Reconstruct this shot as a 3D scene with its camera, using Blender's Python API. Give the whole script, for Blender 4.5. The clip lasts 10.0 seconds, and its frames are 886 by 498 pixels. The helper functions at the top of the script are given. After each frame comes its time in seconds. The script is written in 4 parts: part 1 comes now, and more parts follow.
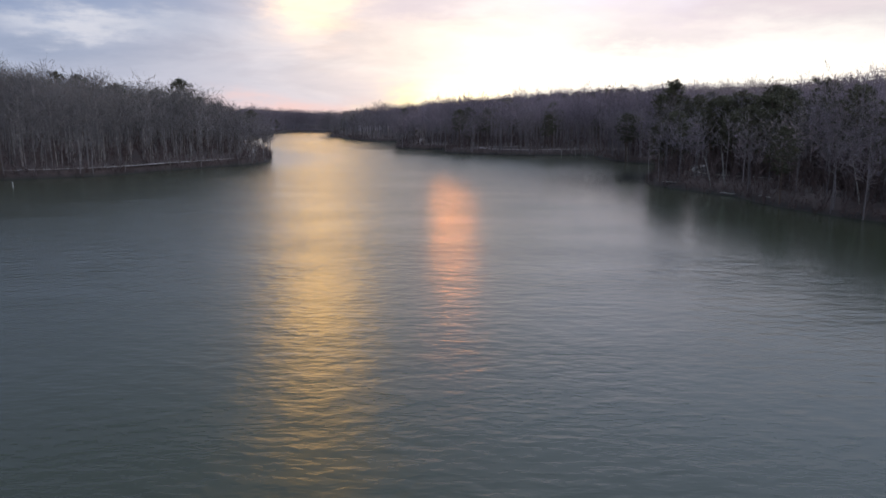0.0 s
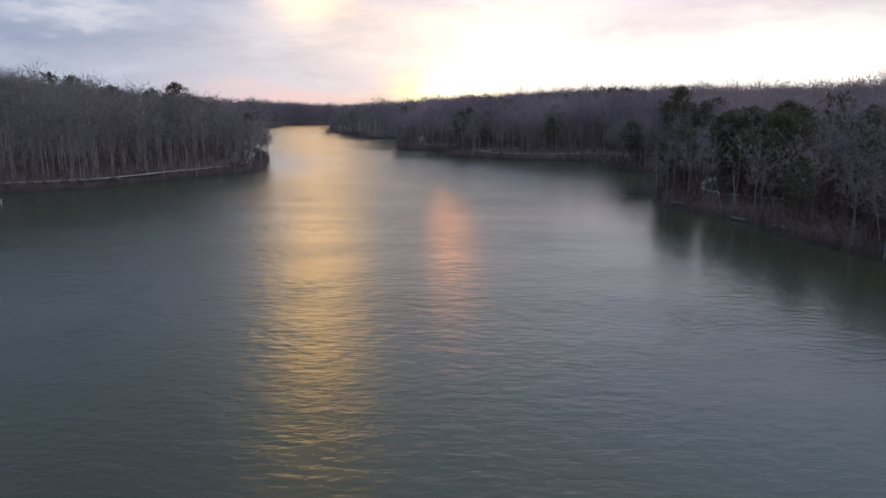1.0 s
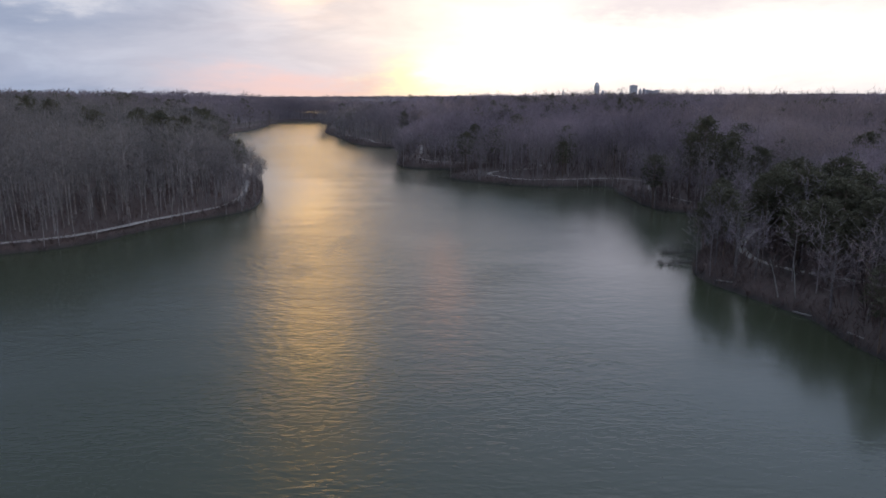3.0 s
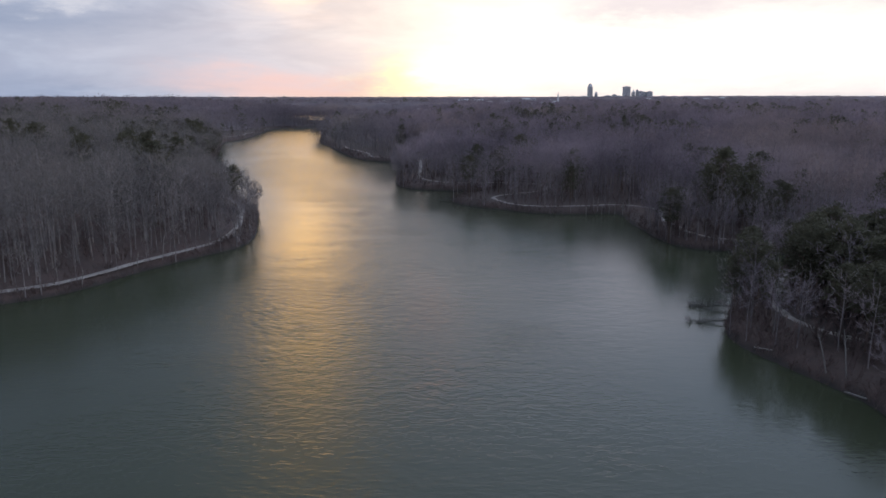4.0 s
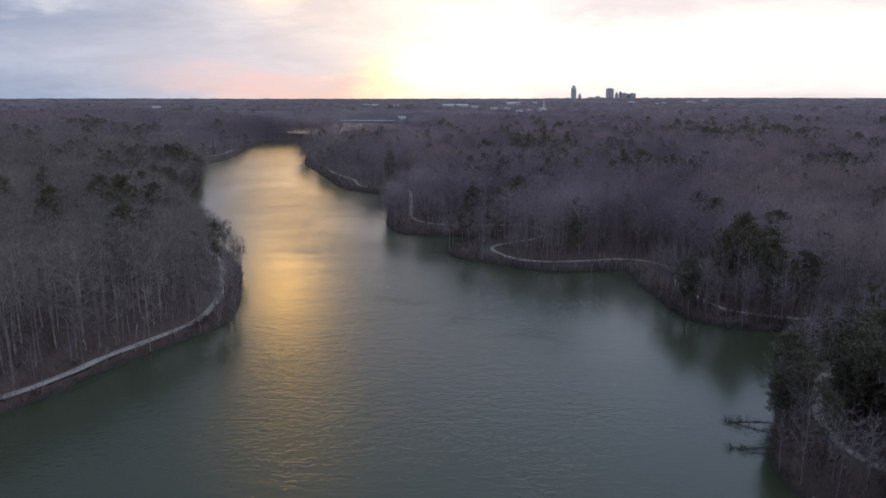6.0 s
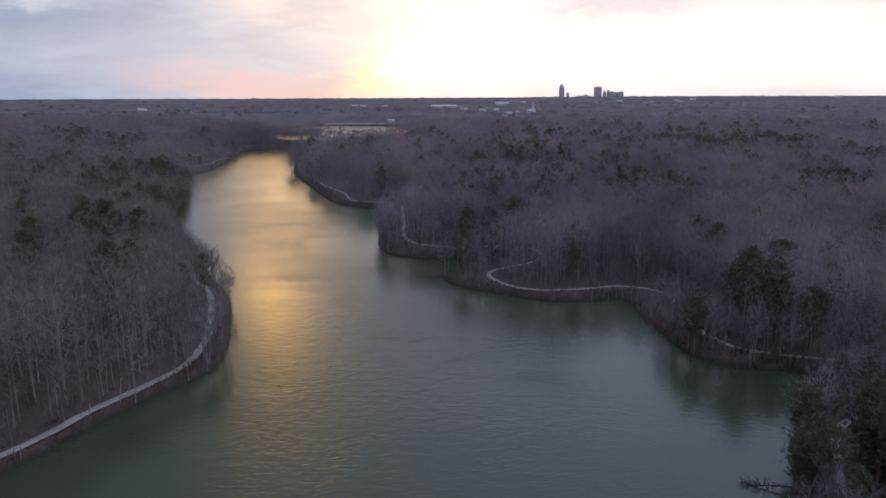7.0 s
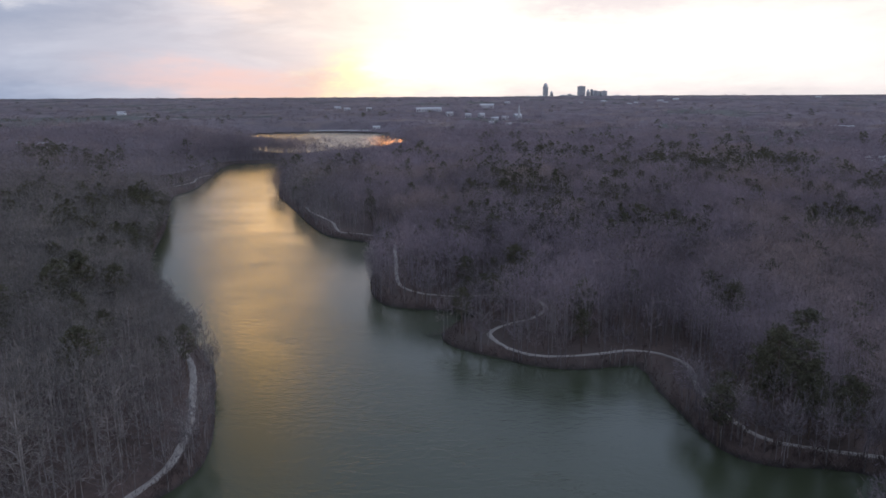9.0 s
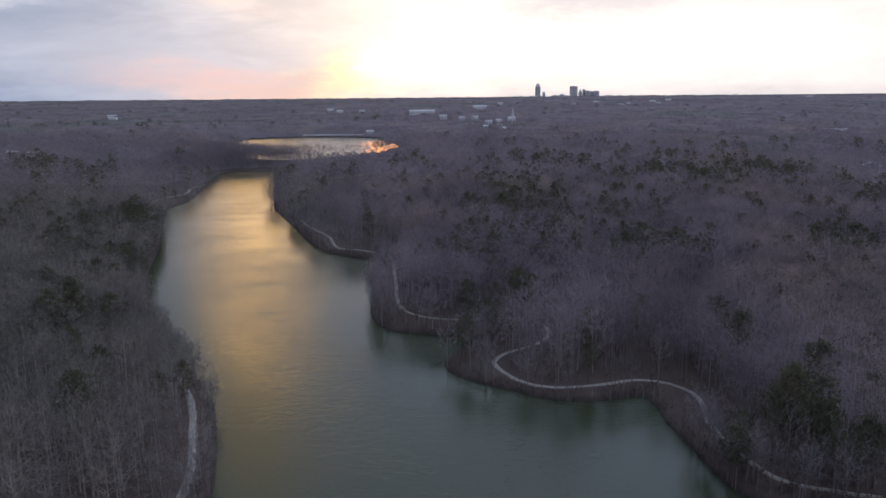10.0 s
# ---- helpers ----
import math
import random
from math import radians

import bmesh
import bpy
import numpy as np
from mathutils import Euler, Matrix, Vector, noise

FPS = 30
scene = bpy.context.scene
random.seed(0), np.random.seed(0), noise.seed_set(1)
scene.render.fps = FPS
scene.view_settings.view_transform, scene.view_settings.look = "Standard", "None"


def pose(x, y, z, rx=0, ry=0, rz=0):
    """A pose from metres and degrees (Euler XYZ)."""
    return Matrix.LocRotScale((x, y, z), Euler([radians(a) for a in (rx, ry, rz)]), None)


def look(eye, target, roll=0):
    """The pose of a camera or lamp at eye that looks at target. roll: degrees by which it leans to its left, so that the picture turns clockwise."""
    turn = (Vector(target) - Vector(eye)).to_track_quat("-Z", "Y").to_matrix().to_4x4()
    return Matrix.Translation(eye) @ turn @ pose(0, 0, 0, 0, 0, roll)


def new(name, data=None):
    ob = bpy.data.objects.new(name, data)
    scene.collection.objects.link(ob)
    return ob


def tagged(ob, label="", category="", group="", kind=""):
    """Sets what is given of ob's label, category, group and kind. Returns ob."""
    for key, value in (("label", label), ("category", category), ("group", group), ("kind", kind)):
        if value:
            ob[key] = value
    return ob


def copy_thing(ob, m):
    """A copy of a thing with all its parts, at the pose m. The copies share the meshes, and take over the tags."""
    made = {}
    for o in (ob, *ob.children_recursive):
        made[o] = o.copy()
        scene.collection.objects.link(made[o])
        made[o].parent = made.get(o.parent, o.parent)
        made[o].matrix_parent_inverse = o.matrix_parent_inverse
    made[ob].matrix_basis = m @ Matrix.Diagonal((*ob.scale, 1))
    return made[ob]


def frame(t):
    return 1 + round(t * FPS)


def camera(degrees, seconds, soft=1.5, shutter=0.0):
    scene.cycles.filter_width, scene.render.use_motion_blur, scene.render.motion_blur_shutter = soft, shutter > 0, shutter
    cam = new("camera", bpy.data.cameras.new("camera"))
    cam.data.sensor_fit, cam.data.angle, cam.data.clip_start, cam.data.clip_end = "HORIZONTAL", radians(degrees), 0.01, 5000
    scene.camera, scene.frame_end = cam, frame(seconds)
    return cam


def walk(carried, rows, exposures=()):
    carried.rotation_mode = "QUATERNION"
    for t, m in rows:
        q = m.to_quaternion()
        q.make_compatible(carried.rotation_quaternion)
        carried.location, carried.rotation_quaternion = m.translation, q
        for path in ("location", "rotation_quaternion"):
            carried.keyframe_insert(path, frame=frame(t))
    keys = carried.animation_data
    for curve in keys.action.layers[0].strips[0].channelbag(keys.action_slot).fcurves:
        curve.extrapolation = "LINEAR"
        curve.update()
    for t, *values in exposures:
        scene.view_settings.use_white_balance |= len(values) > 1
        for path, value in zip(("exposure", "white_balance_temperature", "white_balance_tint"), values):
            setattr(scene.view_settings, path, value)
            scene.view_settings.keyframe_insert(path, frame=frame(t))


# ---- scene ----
cam = camera(64.0, 10.0, soft=1.6)
PATH = [
    (0, (1.368, -5.681, 10.664), (1.332, -3.714, 10.307), -0.2),
    (0.5, (1.509, -3.79, 12.893), (1.471, -1.825, 12.52), -0.0),
    (1, (0.989, -1.488, 15.139), (0.955, 0.473, 14.751), -0.0),
    (1.5, (0.339, 1.407, 17.452), (0.306, 3.364, 17.044), -0.2),
    (2, (-0.166, 5.099, 20.059), (-0.197, 7.053, 19.634), -0.3),
    (2.5, (-0.796, 9.187, 23.242), (-0.825, 11.14, 22.811), -0.3),
    (4, (-5.005, 23.212, 32.842), (-5.008, 25.164, 32.409), -0.1),
    (4.5, (-6.039, 27.454, 36.049), (-6.03, 29.406, 35.616), -0.0),
    (5, (-6.691, 31.674, 39.011), (-6.672, 33.626, 38.578), 0.0),
    (5.5, (-7.481, 35.348, 42.113), (-7.452, 37.3, 41.68), -0.0),
    (7, (-9.772, 45.393, 51.871), (-9.699, 47.343, 51.432), -0.3),
    (7.5, (-10.7, 49.735, 55.162), (-10.613, 51.683, 54.72), -0.3),
    (8, (-11.564, 53.568, 58.487), (-11.466, 55.516, 58.044), -0.3),
    (8.5, (-12.157, 57.331, 61.676), (-12.05, 59.278, 61.231), -0.3),
    (9, (-12.88, 60.855, 65.004), (-12.762, 62.801, 64.557), -0.3),
    (9.5, (-14.07, 63.802, 68.245), (-13.939, 65.746, 67.797), -0.4),
    (10, (-15.152, 65.929, 71.164), (-15.014, 67.873, 70.716), -0.5),
]
walk(cam, [(t, look(eye, target, roll)) for t, eye, target, roll in PATH])


# ---- world: cloudy sunset sky ----
SUN_AZ, SUN_EL = -0.2, 5.5          # degrees right of +y, and above the horizon


class Nodes:
    """Short hand for node trees."""

    def __init__(self, tree):
        self.tree = tree

    def add(self, kind, **props):
        n = self.tree.nodes.new(kind)
        for k, v in props.items():
            if k == "operation":
                n.operation = v
            elif k == "blend_type":
                n.blend_type = v
            elif k == "data_type":
                n.data_type = v
            elif k == "feature":
                n.feature = v
        return n

    def put(self, sock, value):
        if isinstance(value, bpy.types.NodeSocket):
            self.tree.links.new(value, sock)
        else:
            sock.default_value = value

    def math(self, op, a, b=0.0, c=0.0):
        n = self.add("ShaderNodeMath", operation=op)
        for sock, v in zip(n.inputs, (a, b, c)):
            self.put(sock, v)
        return n.outputs[0]

    def mix(self, fac, a, b, blend="MIX"):
        n = self.add("ShaderNodeMix", data_type="RGBA", blend_type=blend)
        self.put(n.inputs[0], fac)
        for sock, v in ((n.inputs[6], a), (n.inputs[7], b)):
            self.put(sock, (*v, 1.0) if isinstance(v, tuple) and len(v) == 3 else v)
        return n.outputs[2]

    def noise(self, vector, scale, detail=4.0, rough=0.55, distort=0.0):
        n = self.add("ShaderNodeTexNoise")
        if vector is not None:
            self.put(n.inputs["Vector"], vector)
        n.inputs["Scale"].default_value = scale
        n.inputs["Detail"].default_value = detail
        n.inputs["Roughness"].default_value = rough
        n.inputs["Distortion"].default_value = distort
        return n.outputs["Fac"]

    def ramp(self, fac, stops):
        n = self.add("ShaderNodeValToRGB")
        self.put(n.inputs[0], fac)
        el = n.color_ramp.elements
        while len(el) < len(stops):
            el.new(0.5)
        for e, (p, c) in zip(el, stops):
            e.position, e.color = p, (*c, 1.0)
        return n.outputs[0]

    def span(self, value, lo, hi, a=0.0, b=1.0):
        n = self.add("ShaderNodeMapRange")
        n.interpolation_type = "SMOOTHSTEP"
        for sock, v in zip(n.inputs, (value, lo, hi, a, b)):
            self.put(sock, v)
        return n.outputs[0]

    def xyz(self, x, y, z):
        n = self.add("ShaderNodeCombineXYZ")
        for sock, v in zip(n.inputs, (x, y, z)):
            self.put(sock, v)
        return n.outputs[0]


world = bpy.data.worlds.new("sunset_sky")
scene.world = world
world.use_nodes = True
W = Nodes(world.node_tree)
world.node_tree.nodes.clear()
direction = W.add("ShaderNodeTexCoord").outputs["Generated"]
split = W.add("ShaderNodeSeparateXYZ")
W.put(split.inputs[0], direction)
dx, dy, dz = split.outputs
az0 = W.math("MULTIPLY", W.math("ARCTAN2", dx, dy), 57.2958)
el0 = W.math("MULTIPLY", W.math("ARCSINE", dz), 57.2958)
cloud_p = W.xyz(W.math("MULTIPLY", az0, 0.055), W.math("MULTIPLY", el0, 0.20), 3.1)
warp_a = W.math("SUBTRACT", W.noise(cloud_p, 1.0, 5.0, 0.6), 0.5)
cloud_q = W.xyz(W.math("MULTIPLY", az0, 0.05), W.math("MULTIPLY", el0, 0.22), 17.7)
warp_e = W.math("SUBTRACT", W.noise(cloud_q, 1.3, 6.0, 0.62), 0.5)
fine_p = W.xyz(W.math("MULTIPLY", az0, 0.22), W.math("MULTIPLY", el0, 0.60), 41.0)
fine_a = W.math("SUBTRACT", W.noise(fine_p, 1.0, 6.0, 0.62), 0.5)
fine_q = W.xyz(W.math("MULTIPLY", az0, 0.25), W.math("MULTIPLY", el0, 0.70), 63.0)
fine_e = W.math("SUBTRACT", W.noise(fine_q, 1.0, 6.0, 0.62), 0.5)
az = W.math("MULTIPLY_ADD", fine_a, 7.0, W.math("MULTIPLY_ADD", warp_a, 8.0, az0))
el = W.math("MULTIPLY_ADD", fine_e, 3.0, W.math("MULTIPLY_ADD", warp_e, 4.0, el0))


def cloud(a, e, wa, we):
    """A soft elliptic mass in the sky, ragged by the warped directions."""
    u = W.math("DIVIDE", W.math("SUBTRACT", az, a), wa)
    v = W.math("DIVIDE", W.math("SUBTRACT", el, e), we)
    r2 = W.math("ADD", W.math("MULTIPLY", u, u), W.math("MULTIPLY", v, v))
    return W.math("EXPONENT", W.math("MULTIPLY", r2, -1.0))


nishita = W.add("ShaderNodeTexSky")
nishita.sky_type = "NISHITA"
nishita.sun_disc = False
nishita.sun_elevation = radians(SUN_EL)
nishita.sun_rotation = radians(SUN_AZ)
nishita.dust_density = 3.0
clear = W.mix(1.0, nishita.outputs[0], (0.05, 0.05, 0.05), "MULTIPLY")
# the cloud deck: blue grey away from the sun, paler and warmer towards it
side = W.span(az0, -30.0, 3.0)
heap = W.noise(W.xyz(W.math("MULTIPLY", az0, 0.085), W.math("MULTIPLY", el0, 0.34), 23.0), 1.0, 8.0, 0.56, 0.5)
lit = W.mix(side, (0.43, 0.52, 0.70), (0.98, 0.90, 0.92))
shaded = W.mix(side, (0.34, 0.42, 0.60), (0.88, 0.81, 0.84))
deck = W.mix(W.span(heap, 0.40, 0.58), lit, shaded)
high = W.span(el0, 8.0, 24.0)
deck = W.mix(high, deck, W.mix(W.span(az0, -40.0, 25.0), (0.30, 0.38, 0.51), (0.86, 1.06, 1.48)))
deck = W.mix(W.span(el0, 24.0, 75.0), deck, (1.14, 1.34, 1.80))
sky = W.mix(0.9, clear, deck)
streaks = W.noise(W.xyz(W.math("MULTIPLY", az0, 0.10), W.math("MULTIPLY", el0, 0.42), 8.0), 1.0, 8.0, 0.58, 0.6)
sky = W.mix(1.0, sky, W.ramp(streaks, [(0.32, (0.88, 0.89, 0.91)), (0.68, (1.14, 1.11, 1.09))]), "MULTIPLY")
sky = W.mix(W.math("MULTIPLY", cloud(-31, 9.2, 11, 2.3), 0.9), sky, (0.32, 0.40, 0.60))
sky = W.mix(W.math("MULTIPLY", W.span(el0, 5.8, 9.0), W.span(az0, -36.0, -12.0, 0.9, 0.0)), sky, (0.27, 0.33, 0.49))
sky = W.mix(W.math("MULTIPLY", cloud(-27, 6.7, 5, 0.7), 0.7), sky, (0.80, 0.79, 0.84))
sky = W.mix(W.math("MULTIPLY", cloud(-20, 2.6, 15, 2.2), 0.5), sky, (0.68, 0.68, 0.77))
sky = W.mix(W.math("MULTIPLY", cloud(-13, 0.7, 7, 1.2), 0.8), sky, (0.97, 0.67, 0.63))
sky = W.mix(W.math("MULTIPLY", cloud(-8.0, 0.0, 6.5, 0.7), 0.65), sky, (1.0, 0.64, 0.52))
sky = W.mix(cloud(6.5, 3.8, 8.0, 3.4), sky, (1.45, 1.33, 1.10))
sky = W.mix(cloud(22, 3.0, 16, 3.0), sky, (1.35, 1.27, 1.15))
sky = W.mix(cloud(-3.6, 1.1, 2.6, 1.5), sky, (1.22, 1.02, 0.60))
sky = W.mix(cloud(0.5, 1.4, 3.2, 1.4), sky, (1.9, 1.6, 1.1))
sky = W.mix(W.math("MULTIPLY", cloud(19, 8.3, 10, 1.7), 0.9), sky, (0.80, 0.69, 0.73))
sky = W.mix(W.math("MULTIPLY", cloud(14.0, 6.3, 4.2, 0.8), 0.75), sky, (0.86, 0.76, 0.76))
sky = W.mix(W.math("MULTIPLY", cloud(-2.5, 9.0, 4.5, 1.2), 0.8), sky, (0.80, 0.69, 0.73))
# the sun's glow breaks through higher up, where the cloud is thin
sky = W.mix(cloud(-11.2, 15.6, 2.9, 4.9), sky, (7.1, 4.05, 1.22))
sky = W.mix(cloud(-11.8, 26.0, 4.0, 7.5), sky, (1.08, 0.77, 0.44))
sky = W.mix(W.math("MULTIPLY", cloud(11.0, 13.5, 9.0, 4.5), 0.7), sky, (1.35, 1.33, 1.62))
back = W.add("ShaderNodeBackground")
W.put(back.inputs[0], sky)
back.inputs[1].default_value = 1.0
W.put(W.add("ShaderNodeOutputWorld").inputs[0], back.outputs[0])

sun = new("sun", bpy.data.lights.new("sun", "SUN"))
sun.data.energy, sun.data.angle, sun.data.color = 0.034, radians(3.6), (1.0, 0.31, 0.03)
sun.matrix_basis = look((0, 0, 0), (-math.sin(radians(SUN_AZ)) * math.cos(radians(SUN_EL)),
                                    -math.cos(radians(SUN_AZ)) * math.cos(radians(SUN_EL)), -math.sin(radians(SUN_EL))))
sun.location = (0, 0, 300)


# ---- materials ----
def material(name, build, rough=0.9, thin=0.0):
    """A Principled material; build(n, p, where) wires its inputs; thin lets light through sprays of twigs."""
    m = bpy.data.materials.new(name)
    m.use_nodes = True
    n = Nodes(m.node_tree)
    p = m.node_tree.nodes["Principled BSDF"]
    p.inputs["Roughness"].default_value = rough
    where = n.add("ShaderNodeNewGeometry").outputs["Position"]
    build(n, p, where)
    if thin:
        glow = n.add("ShaderNodeBsdfTranslucent")
        n.put(glow.inputs["Color"], p.inputs["Base Color"].links[0].from_socket)
        both = n.add("ShaderNodeMixShader")
        both.inputs[0].default_value = thin
        n.put(both.inputs[1], p.outputs[0])
        n.put(both.inputs[2], glow.outputs[0])
        n.put(m.node_tree.nodes["Material Output"].inputs[0], both.outputs[0])
    return m


def bumped(n, p, height, strength, distance):
    b = n.add("ShaderNodeBump")
    b.inputs["Strength"].default_value = strength
    b.inputs["Distance"].default_value = distance
    n.put(b.inputs["Height"], height)
    n.put(p.inputs["Normal"], b.outputs[0])


def two_scale(low, high, big, small, third=None):
    """Colour that varies at a large and a small scale in metres."""
    def build(n, p, where):
        a = n.noise(where, 1.0 / big, 3.0)
        b = n.noise(where, 1.0 / small, 4.0, 0.65)
        mixed = n.math("MULTIPLY_ADD", b, 0.55, n.math("MULTIPLY", a, 0.45))
        c = n.ramp(mixed, [(0.34, low), (0.62, high)])
        if third:
            c = n.mix(n.span(n.noise(where, 0.6 / big, 2.0), 0.5, 0.68), c, third)
        n.put(p.inputs["Base Color"], c)
        bumped(n, p, b, 0.5, small * 0.2)
    return build


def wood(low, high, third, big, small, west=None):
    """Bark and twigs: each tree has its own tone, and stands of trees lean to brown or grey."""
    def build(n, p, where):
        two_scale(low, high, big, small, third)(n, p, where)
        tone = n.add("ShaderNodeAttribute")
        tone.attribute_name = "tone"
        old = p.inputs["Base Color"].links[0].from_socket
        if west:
            # greyer, less purple colours blended in towards the western bank
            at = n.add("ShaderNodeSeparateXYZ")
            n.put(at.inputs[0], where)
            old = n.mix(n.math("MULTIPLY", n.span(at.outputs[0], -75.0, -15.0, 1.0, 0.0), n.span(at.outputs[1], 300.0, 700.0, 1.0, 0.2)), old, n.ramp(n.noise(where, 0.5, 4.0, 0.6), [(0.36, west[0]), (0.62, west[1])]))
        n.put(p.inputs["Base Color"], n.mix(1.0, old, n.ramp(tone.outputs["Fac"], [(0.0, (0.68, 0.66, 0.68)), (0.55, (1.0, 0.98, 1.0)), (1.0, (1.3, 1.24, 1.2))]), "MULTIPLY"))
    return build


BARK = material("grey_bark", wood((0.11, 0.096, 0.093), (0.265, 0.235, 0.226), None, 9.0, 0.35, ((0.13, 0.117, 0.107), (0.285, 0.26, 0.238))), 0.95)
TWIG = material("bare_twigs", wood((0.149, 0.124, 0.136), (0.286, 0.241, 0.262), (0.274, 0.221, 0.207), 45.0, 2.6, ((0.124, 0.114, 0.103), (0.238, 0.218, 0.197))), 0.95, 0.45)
NEEDLE = material("pine_needles", two_scale((0.054, 0.053, 0.033), (0.112, 0.106, 0.064), 10.0, 0.7), 0.85, 0.3)
PINE_CANOPY = material("far_pine_tops", two_scale((0.045, 0.046, 0.042), (0.085, 0.084, 0.076), 30.0, 3.0), 0.95)
PINE_BARK = material("pine_bark", two_scale((0.07, 0.05, 0.04), (0.17, 0.12, 0.09), 3.0, 0.25), 0.95)
BRUSH = material("dry_brush", two_scale((0.066, 0.047, 0.043), (0.142, 0.100, 0.088), 7.0, 0.5), 0.95)
def litter_nodes(n, p, where):
    """Brown leaf litter, with a ragged darker band along the waterline."""
    two_scale((0.034, 0.024, 0.021), (0.086, 0.056, 0.046), 22.0, 0.9, (0.062, 0.048, 0.041))(n, p, where)
    at = n.add("ShaderNodeSeparateXYZ")
    n.put(at.inputs[0], where)
    edge = n.math("MULTIPLY_ADD", n.noise(where, 0.5, 3.0), 1.5, n.math("SUBTRACT", at.outputs[2], 0.75))
    n.put(p.inputs["Base Color"], n.mix(n.span(edge, 0.0, 0.9), (0.024, 0.019, 0.016), p.inputs["Base Color"].links[0].from_socket))


LITTER = material("leaf_litter", litter_nodes, 0.95)
GRAVEL = material("pale_gravel", two_scale((0.155, 0.136, 0.122), (0.305, 0.275, 0.246), 6.0, 0.4), 0.9)
WET_WOOD = material("wet_black_wood", two_scale((0.022, 0.019, 0.020), (0.062, 0.054, 0.052), 2.0, 0.2), 0.7)
DRIFT = material("bleached_wood", two_scale((0.15, 0.135, 0.12), (0.32, 0.295, 0.265), 2.0, 0.2), 0.85)


def water_nodes(n, p, where):
    """Silty green water: fine wind ripples with long crests, gusts that roughen it in streaks, calm lees."""
    p.inputs["Base Color"].default_value = (0.034, 0.041, 0.023, 1.0)
    p.inputs["IOR"].default_value = 1.333
    shelter = n.add("ShaderNodeAttribute")
    shelter.attribute_name = "open_water"
    wind = shelter.outputs["Fac"]

    def crests(turn, sx, sy, scale, detail, rough, distort):
        m = n.add("ShaderNodeMapping")
        m.inputs["Rotation"].default_value = (0, 0, turn)
        m.inputs["Scale"].default_value = (sx, sy, 1.0)
        n.put(m.inputs["Vector"], where)
        return n.math("SUBTRACT", n.noise(m.outputs[0], scale, detail, rough, distort), 0.5)

    gust = n.noise(where, 0.016, 4.0, 0.6, 0.3)
    streak = n.span(crests(-0.12, 0.022, 0.11, 1.0, 2.0, 0.5, 0.2), -0.22, 0.22, 0.72, 1.12)
    ripple = crests(0.06, 0.5, 1.0, 1.8, 2.0, 0.5, 0.2)
    fine = crests(0.22, 0.5, 1.0, 2.9, 2.0, 0.55, 0.2)
    chop = crests(0.20, 0.7, 1.0, 0.56, 1.0, 0.5, 0.3)
    h = n.math("MULTIPLY_ADD", fine, 0.28, n.math("MULTIPLY_ADD", chop, 1.0, n.math("MULTIPLY", ripple, 0.85)))
    force = n.math("MULTIPLY", n.math("MULTIPLY", streak, n.span(gust, 0.34, 0.62, 0.75, 1.05)), n.math("MULTIPLY_ADD", wind, 0.70, 0.30))
    n.put(p.inputs["Roughness"], n.math("MULTIPLY_ADD", n.math("MINIMUM", force, 1.0), 0.135, 0.12))
    # cat's paws: patches where a puff of wind lifts the ripples
    puff = n.span(n.noise(where, 0.07, 3.0, 0.6, 0.6), 0.56, 0.66, 0.9, 1.7)
    bumped(n, p, n.math("MULTIPLY", n.math("MULTIPLY", h, puff), force), 0.8, 0.088)


WATER = material("lake_water", water_nodes, 0.15)


# ---- plan: shore, path ----
def smooth(points, step=2.0):
    """A Catmull-Rom line through the points, at even steps."""
    pts = [np.array(q, float) for q in points]
    pts = [2 * pts[0] - pts[1], *pts, 2 * pts[-1] - pts[-2]]
    out = []
    for a, b, c, d in zip(pts, pts[1:], pts[2:], pts[3:]):
        k = max(1, int(np.linalg.norm(c - b) / step))
        for i in range(k):
            t = i / k
            out.append(0.5 * (2 * b + (c - a) * t + (2 * a - 5 * b + 4 * c - d) * t * t + (3 * b - a - 3 * c + d) * t ** 3))
    out.append(pts[-2])
    return np.array(out)


LEFT_SHORE = [(-210, 40), (-160, 85), (-115, 111), (-84, 126), (-69, 136), (-62, 151), (-56, 162), (-50.5, 170.5), (-48.5, 177), (-49.5, 188),
              (-53, 203), (-58, 222), (-70, 245), (-92, 286), (-107, 325), (-115, 357), (-122, 390), (-126, 405), (-139, 452), (-150, 498),
              (-147, 533), (-152, 598), (-158, 640), (-158, 680), (-140, 692), (-118, 695)]
RIGHT_SHORE = [(-113, 690), (-108, 650), (-101, 594), (-94, 540), (-87, 497), (-77, 464), (-66, 430), (-55, 396), (-46, 375), (-35, 365),
               (-24, 356), (-22, 342), (-23, 315), (-23, 285), (-18.8, 270), (-12, 265), (-4, 262.5), (5, 261), (9, 256.5), (3, 249), (-2.5, 241),
               (-1, 233), (5, 227), (11.5, 222.5), (17.4, 217.8), (23.4, 215.2), (30, 214.5), (37, 215.5), (41.5, 216.5), (43.4, 211), (42.3, 204),
               (43, 194), (44, 178.5), (47, 171.7), (52, 168.7), (60, 168), (68, 164), (70, 158), (60, 152), (49, 143), (40.5, 130), (36, 122),
               (33.7, 115), (34.7, 109), (37.5, 102), (40.5, 94), (40.5, 86), (42.5, 77), (47, 67), (62, 48), (90, 20), (150, -60)]
LAKE = np.vstack([smooth(LEFT_SHORE), smooth(RIGHT_SHORE), [(150, -330), (-210, -330)]])
